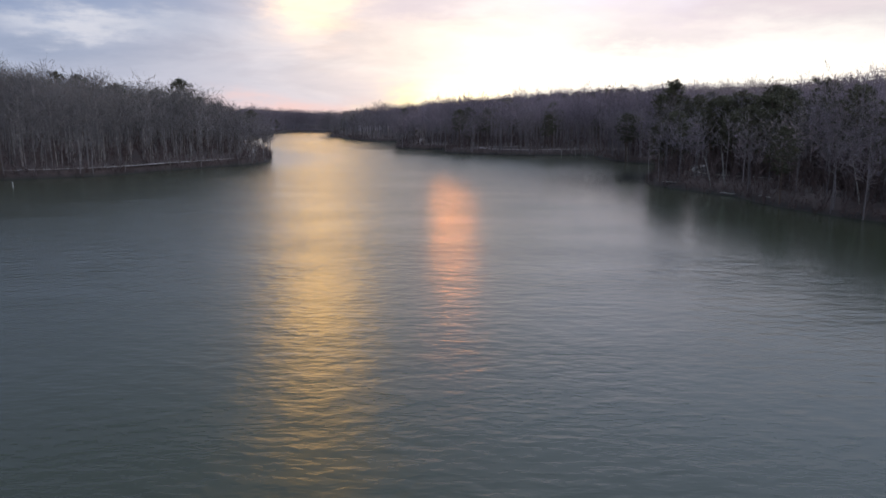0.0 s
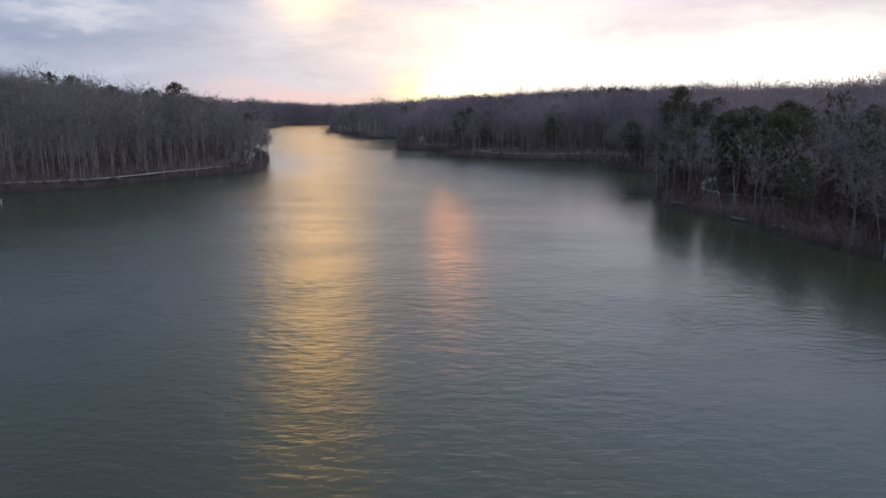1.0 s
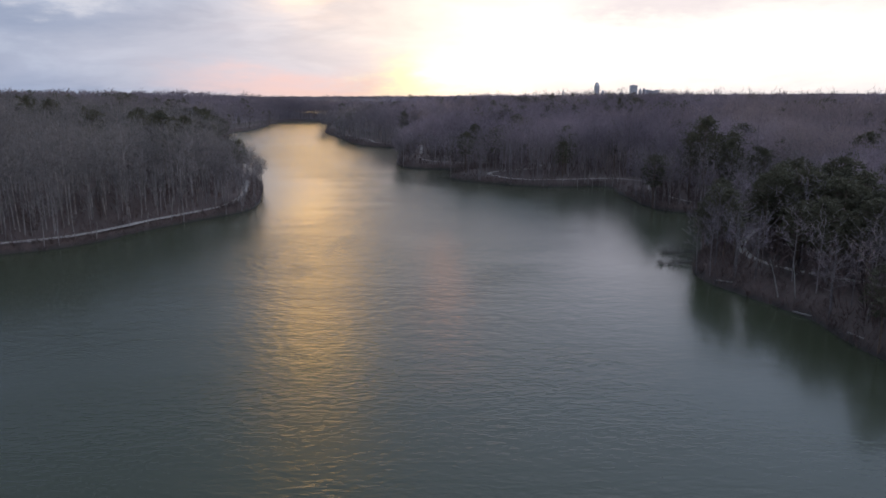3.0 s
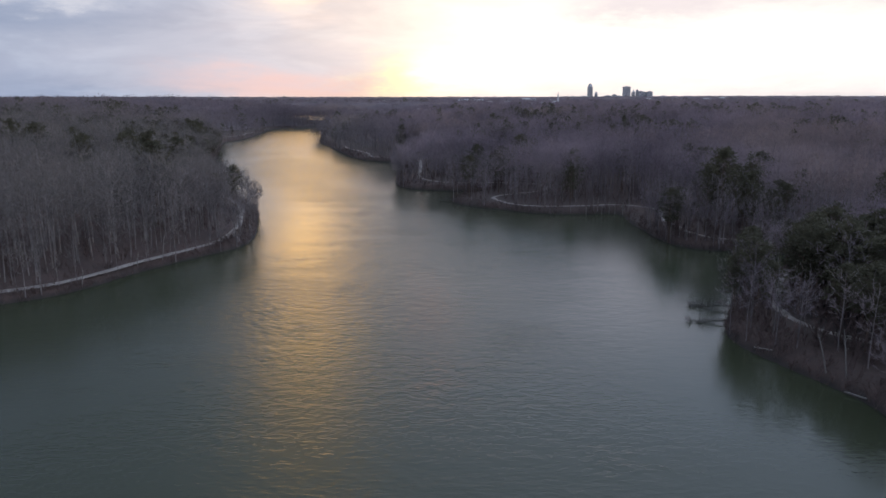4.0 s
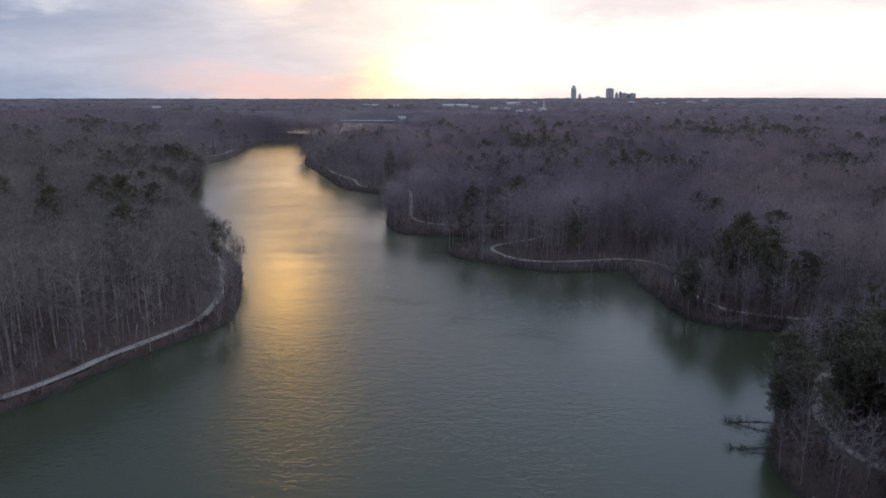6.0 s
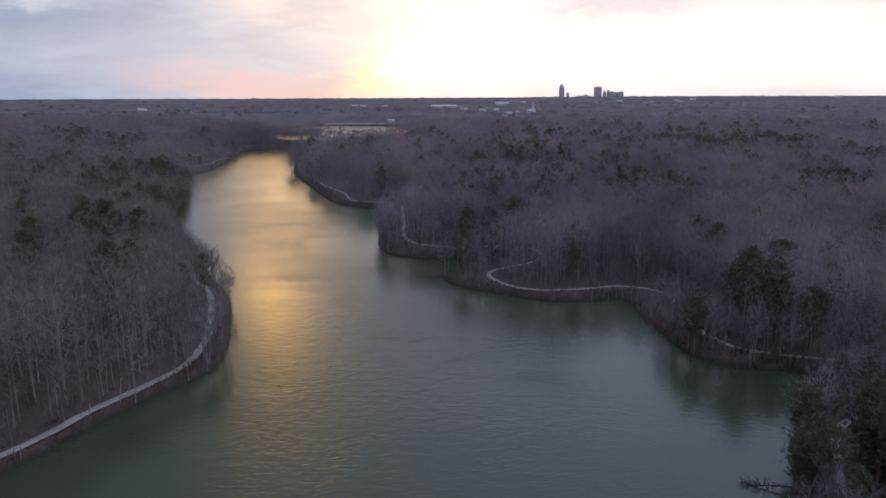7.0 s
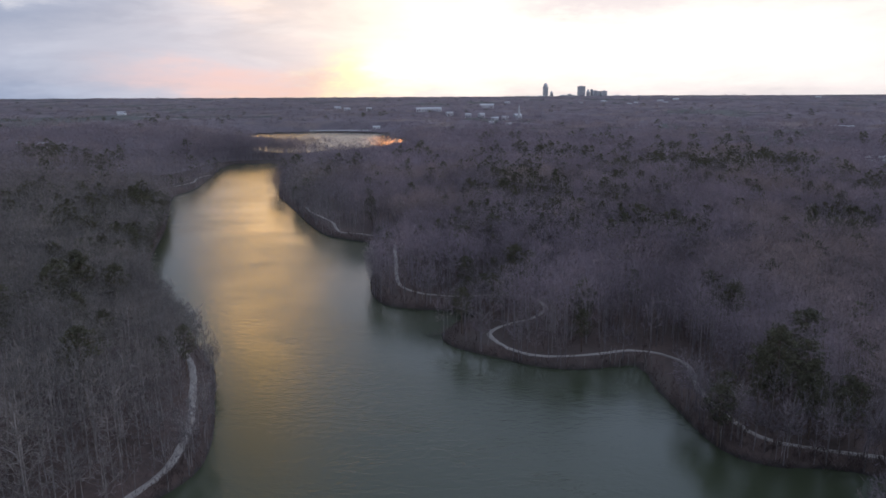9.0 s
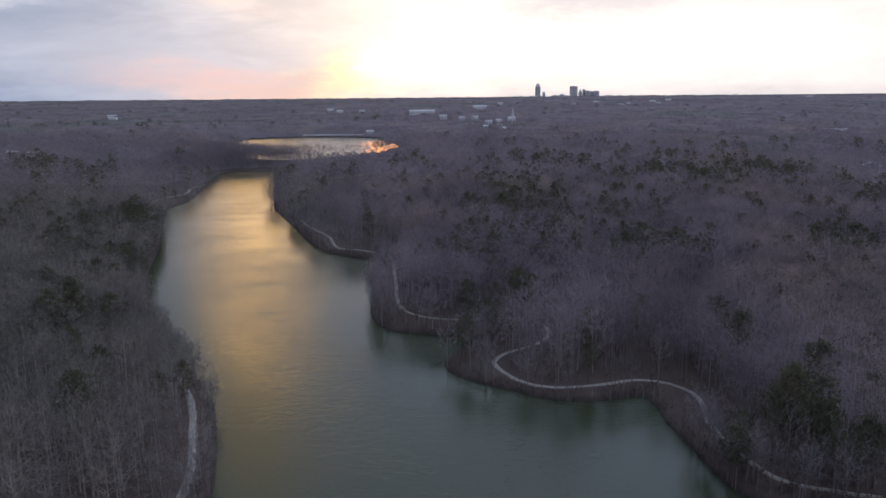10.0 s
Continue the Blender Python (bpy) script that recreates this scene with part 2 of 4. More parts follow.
FAR_LAKE = smooth([(-148, 800), (-172, 850), (-170, 905), (-186, 950), (-214, 1000), (-222, 1060), (-190, 1102), (-160, 1098), (-139, 1118), (-70, 1100), (-38, 1077),
                   (-30, 1020), (-6, 940), (-26, 880), (-32, 838), (-62, 806), (-103, 780), (-130, 778), (-148, 800)], 10.0)

LEFT_PATH = smooth([(-130, 108), (-100, 120), (-84, 129.5), (-72.5, 136), (-67.4, 142.7), (-63, 153.2), (-57.4, 164), (-54, 171.5), (-53.3, 179), (-54.3, 190),
                    (-57, 201), (-61.2, 216.8), (-65.3, 226.4), (-73, 240), (-95, 280), (-112, 303), (-115, 320), (-119, 336), (-125, 372), (-128, 392), (-131, 408), (-146, 440),
                    (-163, 480), (-165, 505), (-166, 525), (-160, 540), (-155, 558), (-158, 580), (-153, 602)])
RIGHT_PATH = smooth([(75, 60), (62, 90), (52, 106), (46.5, 112.3), (44.3, 117.6), (44.2, 122.5), (46.5, 130), (55, 143), (70, 151), (80, 158), (77, 165.5), (68, 169.2),
                     (58.5, 173), (53.6, 176), (51.2, 181.5), (50, 190), (50.3, 199), (52.4, 207), (52.8, 213.5), (49.5, 219.2), (45, 221.6), (41, 222), (34.2, 220.4),
                     (24.4, 219.4), (18, 221.2), (13.9, 225), (11.2, 230.5), (9.9, 236.5), (13, 241.5), (18.2, 245), (24.5, 249.4), (29, 257), (27, 267),
                     (19, 271.6), (5.5, 271.5), (-1.3, 272.7), (-8, 276.5), (-13, 284), (-14.6, 297), (-14.8, 315), (-15.5, 340), (-17, 357), (-29, 369.5),
                     (-39.3, 374.6), (-43, 386), (-46, 400), (-58.8, 428), (-64, 445)])


def line_distance(line, px, py, closed=False):
    """Distance of points from a polyline."""
    best = np.full(px.shape, 1e9)
    ends = np.roll(line, -1, axis=0) if closed else line[1:]
    for (ax, ay), (bx, by) in zip(line if closed else line[:-1], ends):
        vx, vy = bx - ax, by - ay
        t = np.clip(((px - ax) * vx + (py - ay) * vy) / max(vx * vx + vy * vy, 1e-9), 0, 1)
        best = np.minimum(best, (px - ax - t * vx) ** 2 + (py - ay - t * vy) ** 2)
    return np.sqrt(best)


def inside(poly, px, py):
    hit = np.zeros(px.shape, bool)
    for (ax, ay), (bx, by) in zip(poly, np.roll(poly, -1, axis=0)):
        cross = (ay > py) != (by > py)
        if abs(by - ay) > 1e-9:
            hit ^= cross & (px < (bx - ax) * (py - ay) / (by - ay) + ax)
    return hit


def shore_distance(px, py):
    """Metres from the water's edge, negative in the lake."""
    d1 = line_distance(LAKE[::2], px, py, True)
    d1 = np.where(inside(LAKE, px, py), -d1, d1)
    d2 = line_distance(FAR_LAKE, px, py, True)
    d2 = np.where(inside(FAR_LAKE, px, py), -d2, d2)
    return np.minimum(d1, d2)


def step(x, a, b):
    t = np.clip((x - a) / (b - a), 0, 1)
    return t * t * (3 - 2 * t)


def hump(px, py, cx, cy, wx, wy):
    return np.exp(-((px - cx) / wx) ** 2 - ((py - cy) / wy) ** 2)


def terrain(px, py, d):
    """Height of the ground: a low bank, a level trail, wooded slopes, plains that fall away far off."""
    far = np.hypot(px, py)
    hills = 4.0 + 4.8 * hump(px, py, -150, 185, 110, 80) + 9.0 * hump(px, py, -430, 620, 260, 330) + 1.0 * hump(px, py, 160, 200, 120, 160)
    hills += 2.0 * hump(px, py, 60, 420, 120, 160) + 10.0 * hump(px, py, -2300, 3900, 1200, 1500)
    hills += 1.2 * np.sin(px * 0.021 + 0.4) * np.cos(py * 0.017) + 0.7 * np.sin(px * 0.05 + py * 0.037)
    z = np.minimum(1.5, d * 0.95 + 0.02) + hills * step(d, 9, 110)
    z = z - (16.0 - 6.0 * step(px, 400, 2000)) * step(far, 900, 3200)
    return np.where(d < 0, np.maximum(-2.5, d * 0.95), z)


def heights(px, py):
    px, py = np.asarray(px, float), np.asarray(py, float)
    return terrain(px, py, shore_distance(px, py))


def part(name, bm, mat, parent=None, label=""):
    """Links a bmesh as one mesh object under a thing or a part."""
    me = bpy.data.meshes.new(name)
    bm.to_mesh(me)
    bm.free()
    me.materials.append(mat)
    ob = new(name, me)
    ob.parent = parent
    return tagged(ob, label)


def soup_mesh(name, verts, tris, mats, index=None, flat=True, tone=None):
    """A mesh from arrays of corners and triangles."""
    me = bpy.data.meshes.new(name)
    verts, tris = np.asarray(verts, np.float32), np.asarray(tris, np.int32)
    me.vertices.add(len(verts))
    me.vertices.foreach_set("co", verts.ravel())
    me.loops.add(tris.size)
    me.loops.foreach_set("vertex_index", tris.ravel())
    me.polygons.add(len(tris))
    me.polygons.foreach_set("loop_start", np.arange(0, tris.size, 3, dtype=np.int32))
    if index is not None:
        me.polygons.foreach_set("material_index", np.asarray(index, np.int32))
    if not flat:
        me.polygons.foreach_set("use_smooth", np.ones(len(tris), bool))
    for m in mats:
        me.materials.append(m)
    if tone is not None:
        me.attributes.new("tone", "FLOAT", "POINT").data.foreach_set("value", np.broadcast_to(np.asarray(tone, np.float32), len(verts)).copy())
    me.update(calc_edges=True)
    return me


# ---- ground and water ----
def spread(lo, hi, inner_lo, inner_hi, fine, grow):
    """Grid lines, fine in the middle and wider outwards."""
    mid = list(np.arange(inner_lo, inner_hi + 0.01, fine))
    s, v = fine, mid[-1]
    while v < hi:
        s *= grow
        v += s
        mid.append(min(v, hi))
    s, v = fine, mid[0]
    while v > lo:
        s *= grow
        v -= s
        mid.insert(0, max(v, lo))
    return np.array(mid)


gx = spread(-4900, 4900, -125, 80, 2.2, 1.07)
gy = spread(-1200, 4900, 70, 400, 2.2, 1.06)
GX, GY = np.meshgrid(gx, gy)
GZ = heights(GX.ravel(), GY.ravel())
idx = np.arange(GX.size).reshape(GX.shape)
a, b, c, d = idx[:-1, :-1].ravel(), idx[:-1, 1:].ravel(), idx[1:, 1:].ravel(), idx[1:, :-1].ravel()
ground = new("ground", soup_mesh("ground", np.column_stack([GX.ravel(), GY.ravel(), GZ]),
                                 np.vstack([np.column_stack([a, b, c]), np.column_stack([a, c, d])]), [LITTER], flat=False))
tagged(ground, "brown leaf-littered woodland floor sloping down to the lake", "ground", kind="structure")

WX, WY = np.meshgrid(np.arange(-330, 201, 8.0), np.arange(-330, 1181, 8.0))
idx = np.arange(WX.size).reshape(WX.shape)
a, b, c, d = idx[:-1, :-1].ravel(), idx[:-1, 1:].ravel(), idx[1:, 1:].ravel(), idx[1:, :-1].ravel()
water = new("water", soup_mesh("water", np.column_stack([WX.ravel(), WY.ravel(), np.zeros(WX.size)]), np.vstack([np.column_stack([a, b, c]), np.column_stack([a, c, d])]), [WATER], flat=False))
# wind reaches the open water; the banks shelter the rest
lee = step(-shore_distance(WX.ravel(), WY.ravel()), 2, 34)
lee = np.maximum(lee, 0.85 * step(WY.ravel(), 300, 430) * step(-shore_distance(WX.ravel(), WY.ravel()), -2, 8))
lee *= 1 - 0.62 * step(WX.ravel(), 10, 30) * (1 - step(WY.ravel(), 190, 240))
lee *= 1 - 0.5 * step(-WX.ravel(), 30, 55) * (1 - step(WY.ravel(), 130, 175))
# the wind funnels between the headlands
lee *= 1 + 0.65 * step(WY.ravel(), 85, 140) * (1 - step(WY.ravel(), 300, 430))
water.data.attributes.new("open_water", "FLOAT", "POINT").data.foreach_set("value", lee.astype(np.float32))
tagged(water, "rippled grey-green lake water reflecting the golden sunset", "lake", kind="structure")


def trail(name, line, width, label):
    """A gravel trail with a slightly crowned top and a thin edge, lying on the bank."""
    t = np.gradient(line, axis=0)
    t /= np.linalg.norm(t, axis=1)[:, None]
    nrm = np.column_stack([-t[:, 1], t[:, 0]])
    rows = []
    rng = np.random.default_rng(4)
    for k, off in enumerate((-0.5, -0.42, 0.0, 0.42, 0.5)):
        wob = rng.normal(0, 0.10, len(line)) * (abs(off) > 0.4)
        q = line + nrm * (off * width + wob)[:, None] if abs(off) > 0.4 else line + nrm * (off * width)
        z = heights(q[:, 0], q[:, 1])
        rows.append(np.column_stack([q, z]))
    top = np.median([r[:, 2] for r in rows], axis=0) + 0.05
    for r, up in zip(rows, (-0.1, 0.0, 0.03, 0.0, -0.1)):
        r[:, 2] = top + up
    v = np.vstack(rows)
    m = len(line)
    tris = []
    for k in range(4):
        i = np.arange(m - 1) + k * m
        tris += [np.column_stack([i, i + m, i + m + 1]), np.column_stack([i, i + m + 1, i + 1])]
    ob = new(name, soup_mesh(name, v, np.vstack(tris), [GRAVEL], flat=False))
    return tagged(ob, label, "trail", kind="structure")


trail("trail", LEFT_PATH, 1.65, "pale gravel trail along the lake bank under bare trees")
trail("trail", RIGHT_PATH, 1.4, "pale gravel trail winding along the wooded shore")


# ---- trees ----
# clearings round the far buildings: x, y, half width, depth towards the lake
CLEARINGS = [(62, 1835, 55, 170), (86, 1447, 16, 130), (118, 1400, 18, 130), (149, 1455, 14, 120), (150, 1264, 14, 110), (170, 1280, 14, 110),
             (203, 1349, 16, 120), (124, 1110, 9, 90), (140, 1042, 9, 90), (254, 2221, 30, 200), (565, 950, 34, 90), (372, 606, 22, 60), (296, 494, 16, 45),
             (-336, 700, 18, 60), (-565, 1530, 14, 120), (-120, 1958, 40, 170), (-50, 1130, 20, 10), (538, 930, 14, 80), (443, 3060, 30, 260), (701, 2846, 26, 240), (858, 3080, 36, 260), (820, 2622, 24, 220), (892, 2762, 26, 240),
             (1103, 3076, 40, 260), (1022, 2798, 26, 240), (1240, 3256, 44, 280), (2007, 3424, 40, 280), (-191, 2194, 18, 190), (-660, 1784, 18, 150)]


class Soup:
    """Collects tapered limbs and twig blades as triangles."""

    def __init__(self):
        self.v, self.f, self.m = [], [], []

    def limb(self, p, q, r0, r1, sides, mat=0):
        p, q = np.array(p, float), np.array(q, float)
        axis = q - p
        axis /= np.linalg.norm(axis) + 1e-9
        u = np.cross(axis, (0.3, 0.9, 0.2) if abs(axis[2]) > 0.7 else (0, 0, 1))
        u /= np.linalg.norm(u)
        w = np.cross(axis, u)
        base = len(self.v)
        for centre, r in ((p, r0), (q, r1)):
            for k in range(sides):
                ang = 2 * math.pi * k / sides
                self.v.append(centre + r * (math.cos(ang) * u + math.sin(ang) * w))
        for k in range(sides):
            j = (k + 1) % sides
            self.f += [(base + k, base + j, base + sides + j), (base + k, base + sides + j, base + sides + k)]
            self.m += [mat, mat]

    def blade(self, p, q, width, rng, mat=1):
        p, q = np.array(p, float), np.array(q, float)
        side = np.cross(q - p, rng.normal(size=3))
        side *= width / 2 / (np.linalg.norm(side) + 1e-9)
        base = len(self.v)
        self.v += [p - side, p + side, q]
        self.f.append((base, base + 1, base + 2))
        self.m.append(mat)

    def arrays(self):
        return np.array(self.v), np.array(self.f, np.int32), np.array(self.m, np.int32)


def bare_tree(seed, height, limbs, subs, twigs, sides, twig_width, twig_len):
    """A leafless hardwood: a tapered crooked trunk, rising limbs, branches and fine twigs."""
    rng = np.random.default_rng(seed)
    s = Soup()
    pts = [np.array([0, 0, -0.4])]
    n = 5
    for k in range(1, n + 1):
        lean = rng.normal(0, 0.03 * height / n, 2)
        pts.append(np.array([pts[-1][0] + lean[0], pts[-1][1] + lean[1], height * 0.88 * k / n]))
    r = height * 0.0065 + 0.035
    rad = lambda z: max(0.03, r * (1 - 0.9 * z / height))
    for p, q in zip(pts, pts[1:]):
        s.limb(p, q, rad(p[2]), rad(q[2]), sides)
    spine = np.array(pts)

    def at(z):
        return np.array([np.interp(z, spine[:, 2], spine[:, i]) for i in range(3)])

    tips = []
    for k in range(limbs):
        z = height * (0.36 + 0.56 * ((k + rng.random()) / limbs))
        ang = k * 2.4 + rng.normal(0, 0.4)
        reach = height * (0.34 * (1 - abs(z / height - 0.58)) - 0.06) * rng.uniform(0.65, 1.2)
        rise = rng.uniform(0.4, 1.0) * reach
        p = at(z)
        mid = p + np.array([math.cos(ang) * reach * 0.55, math.sin(ang) * reach * 0.55, rise * 0.42])
        ang += rng.normal(0, 0.3)
        end = mid + np.array([math.cos(ang) * reach * 0.5, math.sin(ang) * reach * 0.5, rise * 0.65])
        r0 = rad(z) * 0.55
        s.limb(p, mid, r0, r0 * 0.65, 3)
        s.limb(mid, end, r0 * 0.65, 0.02, 3)
        tips.append((p, mid, end))
    tips.append((at(height * 0.74), at(height * 0.82), at(height * 0.88) + (0, 0, height * 0.04)))
    ends = []

    def inside_crown(p):
        """Crowns are rounded: nothing reaches out of an egg about the upper trunk."""
        c = at(0.58 * height)
        return ((p[0] - c[0]) ** 2 + (p[1] - c[1]) ** 2) / (0.27 * height) ** 2 + ((p[2] - c[2]) / (0.37 * height)) ** 2 < 1.0

    for k in range(subs):
        p, mid, end = tips[rng.integers(len(tips))]
        t = rng.uniform(0.2, 1.0)
        o = p + (mid - p) * t * 2 if t < 0.5 else mid + (end - mid) * (t * 2 - 1)
        way = rng.normal(0, 0.7, 3) + (end - p) / (np.linalg.norm(end - p) + 1e-9) + (0, 0, 0.25)
        q = o + way / np.linalg.norm(way) * rng.uniform(0.06, 0.13) * height * (0.6 if o[2] > 0.72 * height else 1.0)
        if not inside_crown(q):
            q = o + (q - o) * 0.45
        s.limb(o, q, 0.035, 0.015, 3)
        ends.append((o, q))
    pool = ends + [(m, e) for _, m, e in tips]
    for k in range(twigs):
        o, q = pool[rng.integers(len(pool))]
        start = o + (q - o) * rng.uniform(0.25, 1.05)
        high = max(0.0, min(1.0, (start[2] / height - 0.66) / 0.2))
        way = rng.normal(0, 0.8 - 0.4 * high, 3) + (q - o) / (np.linalg.norm(q - o) + 1e-9) + (0, 0, 0.2 + 0.35 * high)
        end = start + way / np.linalg.norm(way) * twig_len * rng.uniform(0.5, 1.3) * (1 - 0.35 * high)
        if not inside_crown(end):
            end = start + (end - start) * 0.4 - (0, 0, 0.2)
        s.blade(start, end, twig_width * (1 - 0.45 * high), rng)
    return s.arrays()


def crown_tree(seed, height, limbs, twigs, twig_width, twig_len, sides, spread_out=0.23):
    """A leafless hardwood seen from afar: trunk, forking limbs, and a rounded crown of twig sprays in clumps about the limb ends."""
    rng = np.random.default_rng(seed)
    s = Soup()
    bend = np.array([*rng.normal(0, 0.025 * height, 2), height * 0.45])
    top = np.array([bend[0] * 1.6, bend[1] * 1.6, height * 0.84])
    r = height * 0.0065 + 0.035
    s.limb((0, 0, -0.4), bend, r, r * 0.7, sides)
    if sides > 3:
        s.limb(bend, top, r * 0.7, 0.04, sides)
    heart = np.array([bend[0], bend[1], height * 0.56])
    clumps = [top]
    for k in range(limbs):
        ang = k * 2.4 + rng.normal(0, 0.35)
        f = (k + rng.random()) / limbs
        out = height * spread_out * rng.uniform(0.55, 1.1) * math.cos(max(0.0, f - 0.45) * 2.2)
        end = np.array([bend[0] + math.cos(ang) * out, bend[1] + math.sin(ang) * out, height * (0.50 + 0.38 * f) + rng.normal(0, 0.02 * height)])
        if sides > 3:
            foot = bend + (top - bend) * max(0.0, f * 0.8 - 0.1)
            s.blade(foot, end, 0.13, rng, 0)
        clumps.append(end)
    for k in range(twigs):
        c = clumps[rng.integers(len(clumps))]
        p = c + rng.normal(0, 0.062 * height, 3) * (1, 1, 0.8)
        way = rng.normal(0, 0.75, 3) + (p - heart) / (0.25 * height) + (0, 0, 0.15)
        p = p - way * 0.25
        s.blade(p, p + way / np.linalg.norm(way) * twig_len * rng.uniform(0.6, 1.3), twig_width * rng.uniform(0.7, 1.3), rng)
    return s.arrays()


def pine_tree(seed, height, whorls, per, sides, size=1.0, tuft=1.0):
    """A pine: straight trunk, clear below, with boughs that carry rounded tufts of needles above."""
    rng = np.random.default_rng(seed)
    s = Soup()
    s.limb((0, 0, -0.4), (0.1, 0, height * 0.55), height * 0.012 + 0.04, height * 0.008, sides)
    s.limb((0.1, 0, height * 0.55), (0, 0.1, height * 0.97), height * 0.008, 0.02, sides)
    low = rng.uniform(0.26, 0.42)
    for k in range(whorls):
        f = (k + rng.random()) / whorls
        z = height * (low + (0.97 - low) * f)
        reach = height * 0.20 * (1 - f ** 2.4) ** 0.7 * min(1.0, 0.5 + 1.9 * f) * rng.uniform(0.6, 1.25) + 0.25
        ang = k * 2.4 + rng.normal(0, 0.5)
        o = np.array([0, 0, z])
        e = o + np.array([math.cos(ang) * reach, math.sin(ang) * reach, reach * rng.uniform(0.0, 0.4)])
        if size == 1.0:
            s.limb(o, e, 0.05, 0.015, 3)
        heads = [o + (e - o) * t + rng.normal(0, 0.10 * reach + 0.05, 3) for t in (rng.uniform(0.35, 0.6), rng.uniform(0.65, 0.85), 1.0)]
        for j in range(per):
            way = rng.normal(size=3) * (1, 1, 0.7) + (e - o) / reach * 0.35 + (0, 0, 0.35)
            way /= np.linalg.norm(way)
            c = heads[j % 3] + rng.normal(0, 0.022 * height, 3) * (1, 1, 0.6)
            s.blade(c - way * 0.25 * size, c + way * rng.uniform(0.45, 0.95) * size * tuft ** 0.5 * height / 16, 0.46 * size * tuft * height / 16, rng)
    return s.arrays()


def scatter(protos, spots, tones=(0.46, 0.30, 0.22)):
    """Joins turned and scaled copies of the protos: spots of x, y, z, turn, width, height, proto."""
    V, F, M, T, base = [], [], [], [], 0
    g = np.random.default_rng(len(spots))
    for x, y, z, turn, sw, sh, k in spots:
        v, f, m = protos[int(k)]
        c, sn = math.cos(turn) * sw, math.sin(turn) * sw
        V.append(np.column_stack([v[:, 0] * c - v[:, 1] * sn + x, v[:, 0] * sn + v[:, 1] * c + y, v[:, 2] * sh + z]))
        F.append(f + base)
        M.append(m)
        T.append(np.full(len(v), min(1.0, max(0.0, tones[0] + 2.0 * tones[1] * noise.noise((x * 0.03, y * 0.03, 2.0)) + tones[2] * g.normal()))))
        base += len(v)
    return np.vstack(V), np.vstack(F), np.concatenate(M), np.concatenate(T)


def stuff(name, protos, spots, mats, label, category, tones=(0.46, 0.30, 0.22)):
    v, f, m, t = scatter(protos, spots, tones)
    return tagged(new(name, soup_mesh(name, v, f, mats, m, tone=t)), label, category, kind="stuff")


def make_tree(name, arrays, mats, tone=0.5):
    """A tree thing: an empty at its foot with a trunk and a crown."""
    v, f, m = arrays
    root = new(name)
    for k, pname in ((0, "trunk"), (1, "crown")):
        sel = f[m == k]
        used, inv = np.unique(sel, return_inverse=True)
        ob = new(pname, soup_mesh(pname, v[used], inv.reshape(sel.shape), [mats[k]], tone=tone))
        ob.parent = root
    return root


def unit_scale(ob):
    """Undoes the scale of a first tree, which its copies would take over."""
    return Matrix.Diagonal((1 / ob.scale.x, 1 / ob.scale.y, 1 / ob.scale.z, 1))


rng = np.random.default_rng(11)
NEAR = [bare_tree(20 + k, 17.0 + 0.6 * k, 19, 64, 620, 6, 0.085, 1.15) for k in range(5)]
MID = [crown_tree(40 + k, 16.2 + 0.5 * k, 8 + k % 3, 168, 0.165, 1.4, 4) for k in range(6)]
BANK = [crown_tree(50 + k, 16.6 + 0.5 * k, 12, 200, 0.105, 1.55, 4) for k in range(6)]
FAR = [crown_tree(60 + k, 14.6 + 0.5 * k, 6, 50, 0.42, 1.7, 3, 0.25) for k in range(5)]
PINE_NEAR = [pine_tree(80 + k, 15.0, 38, 30, 6, 1.0, 0.55) for k in range(3)]
PINE_MID = [pine_tree(90 + k, 15.0, 26, 13, 3, 1.1) for k in range(3)]
PINE_FAR = [pine_tree(95 + k, 15.0, 18, 7, 3, 1.5) for k in range(3)]


def plant(rmin, rmax, spacing, lo, hi, seed):
    """Jittered spots in a fan of woods around the lake."""
    g = np.random.default_rng(seed)
    out, r = [], rmin
    while r < rmax:
        s = spacing(r)
        n = max(1, int((hi - lo) * r / s))
        ang = lo + (np.arange(n) + g.uniform(0.05, 0.95, n)) / n * (hi - lo)
        rr = r + g.uniform(-0.5, 0.5, n) * s
        out.append(np.column_stack([np.sin(ang) * rr, np.cos(ang) * rr]))
        r += s
    return np.vstack(out)


spots = plant(40, 4750, lambda r: max(4.0, r * 0.0130), -0.68, 0.72, 5)
extra = np.stack(np.meshgrid(np.arange(36, 100, 2.7), np.arange(66, 152, 2.7)), -1).reshape(-1, 2)
extra = extra + np.random.default_rng(8).uniform(-1.2, 1.2, extra.shape)
core = ~((spots[:, 0] > 36) & (spots[:, 0] < 100) & (spots[:, 1] > 66) & (spots[:, 1] < 152))
g = np.random.default_rng(31)
fringe = np.vstack([smooth(LEFT_SHORE, 2.2), smooth(RIGHT_SHORE, 2.2)])
hidden = LEFT_PATH[(LEFT_PATH[:, 1] > 232) & (LEFT_PATH[:, 1] < 500)]
screen = LEFT_PATH[(LEFT_PATH[:, 1] > 226) & (LEFT_PATH[:, 1] < 282)]
fringe = np.vstack([fringe, screen + (1.6, -4.0), screen + (0.2, -7.0), screen - (2.2, 1.2), hidden + (1.2, 0.7), hidden + (2.6, -0.6), hidden - (1.2, 0.7)])
fringe = fringe[(fringe[:, 1] > 66) & (fringe[:, 1] < 692) & (g.random(len(fringe)) < 0.85)]
isthmus = np.stack(np.meshgrid(np.arange(-215, -111, 6.4), np.arange(694, 806, 6.4)), -1).reshape(-1, 2)
isthmus = isthmus + g.uniform(-2, 2, isthmus.shape)
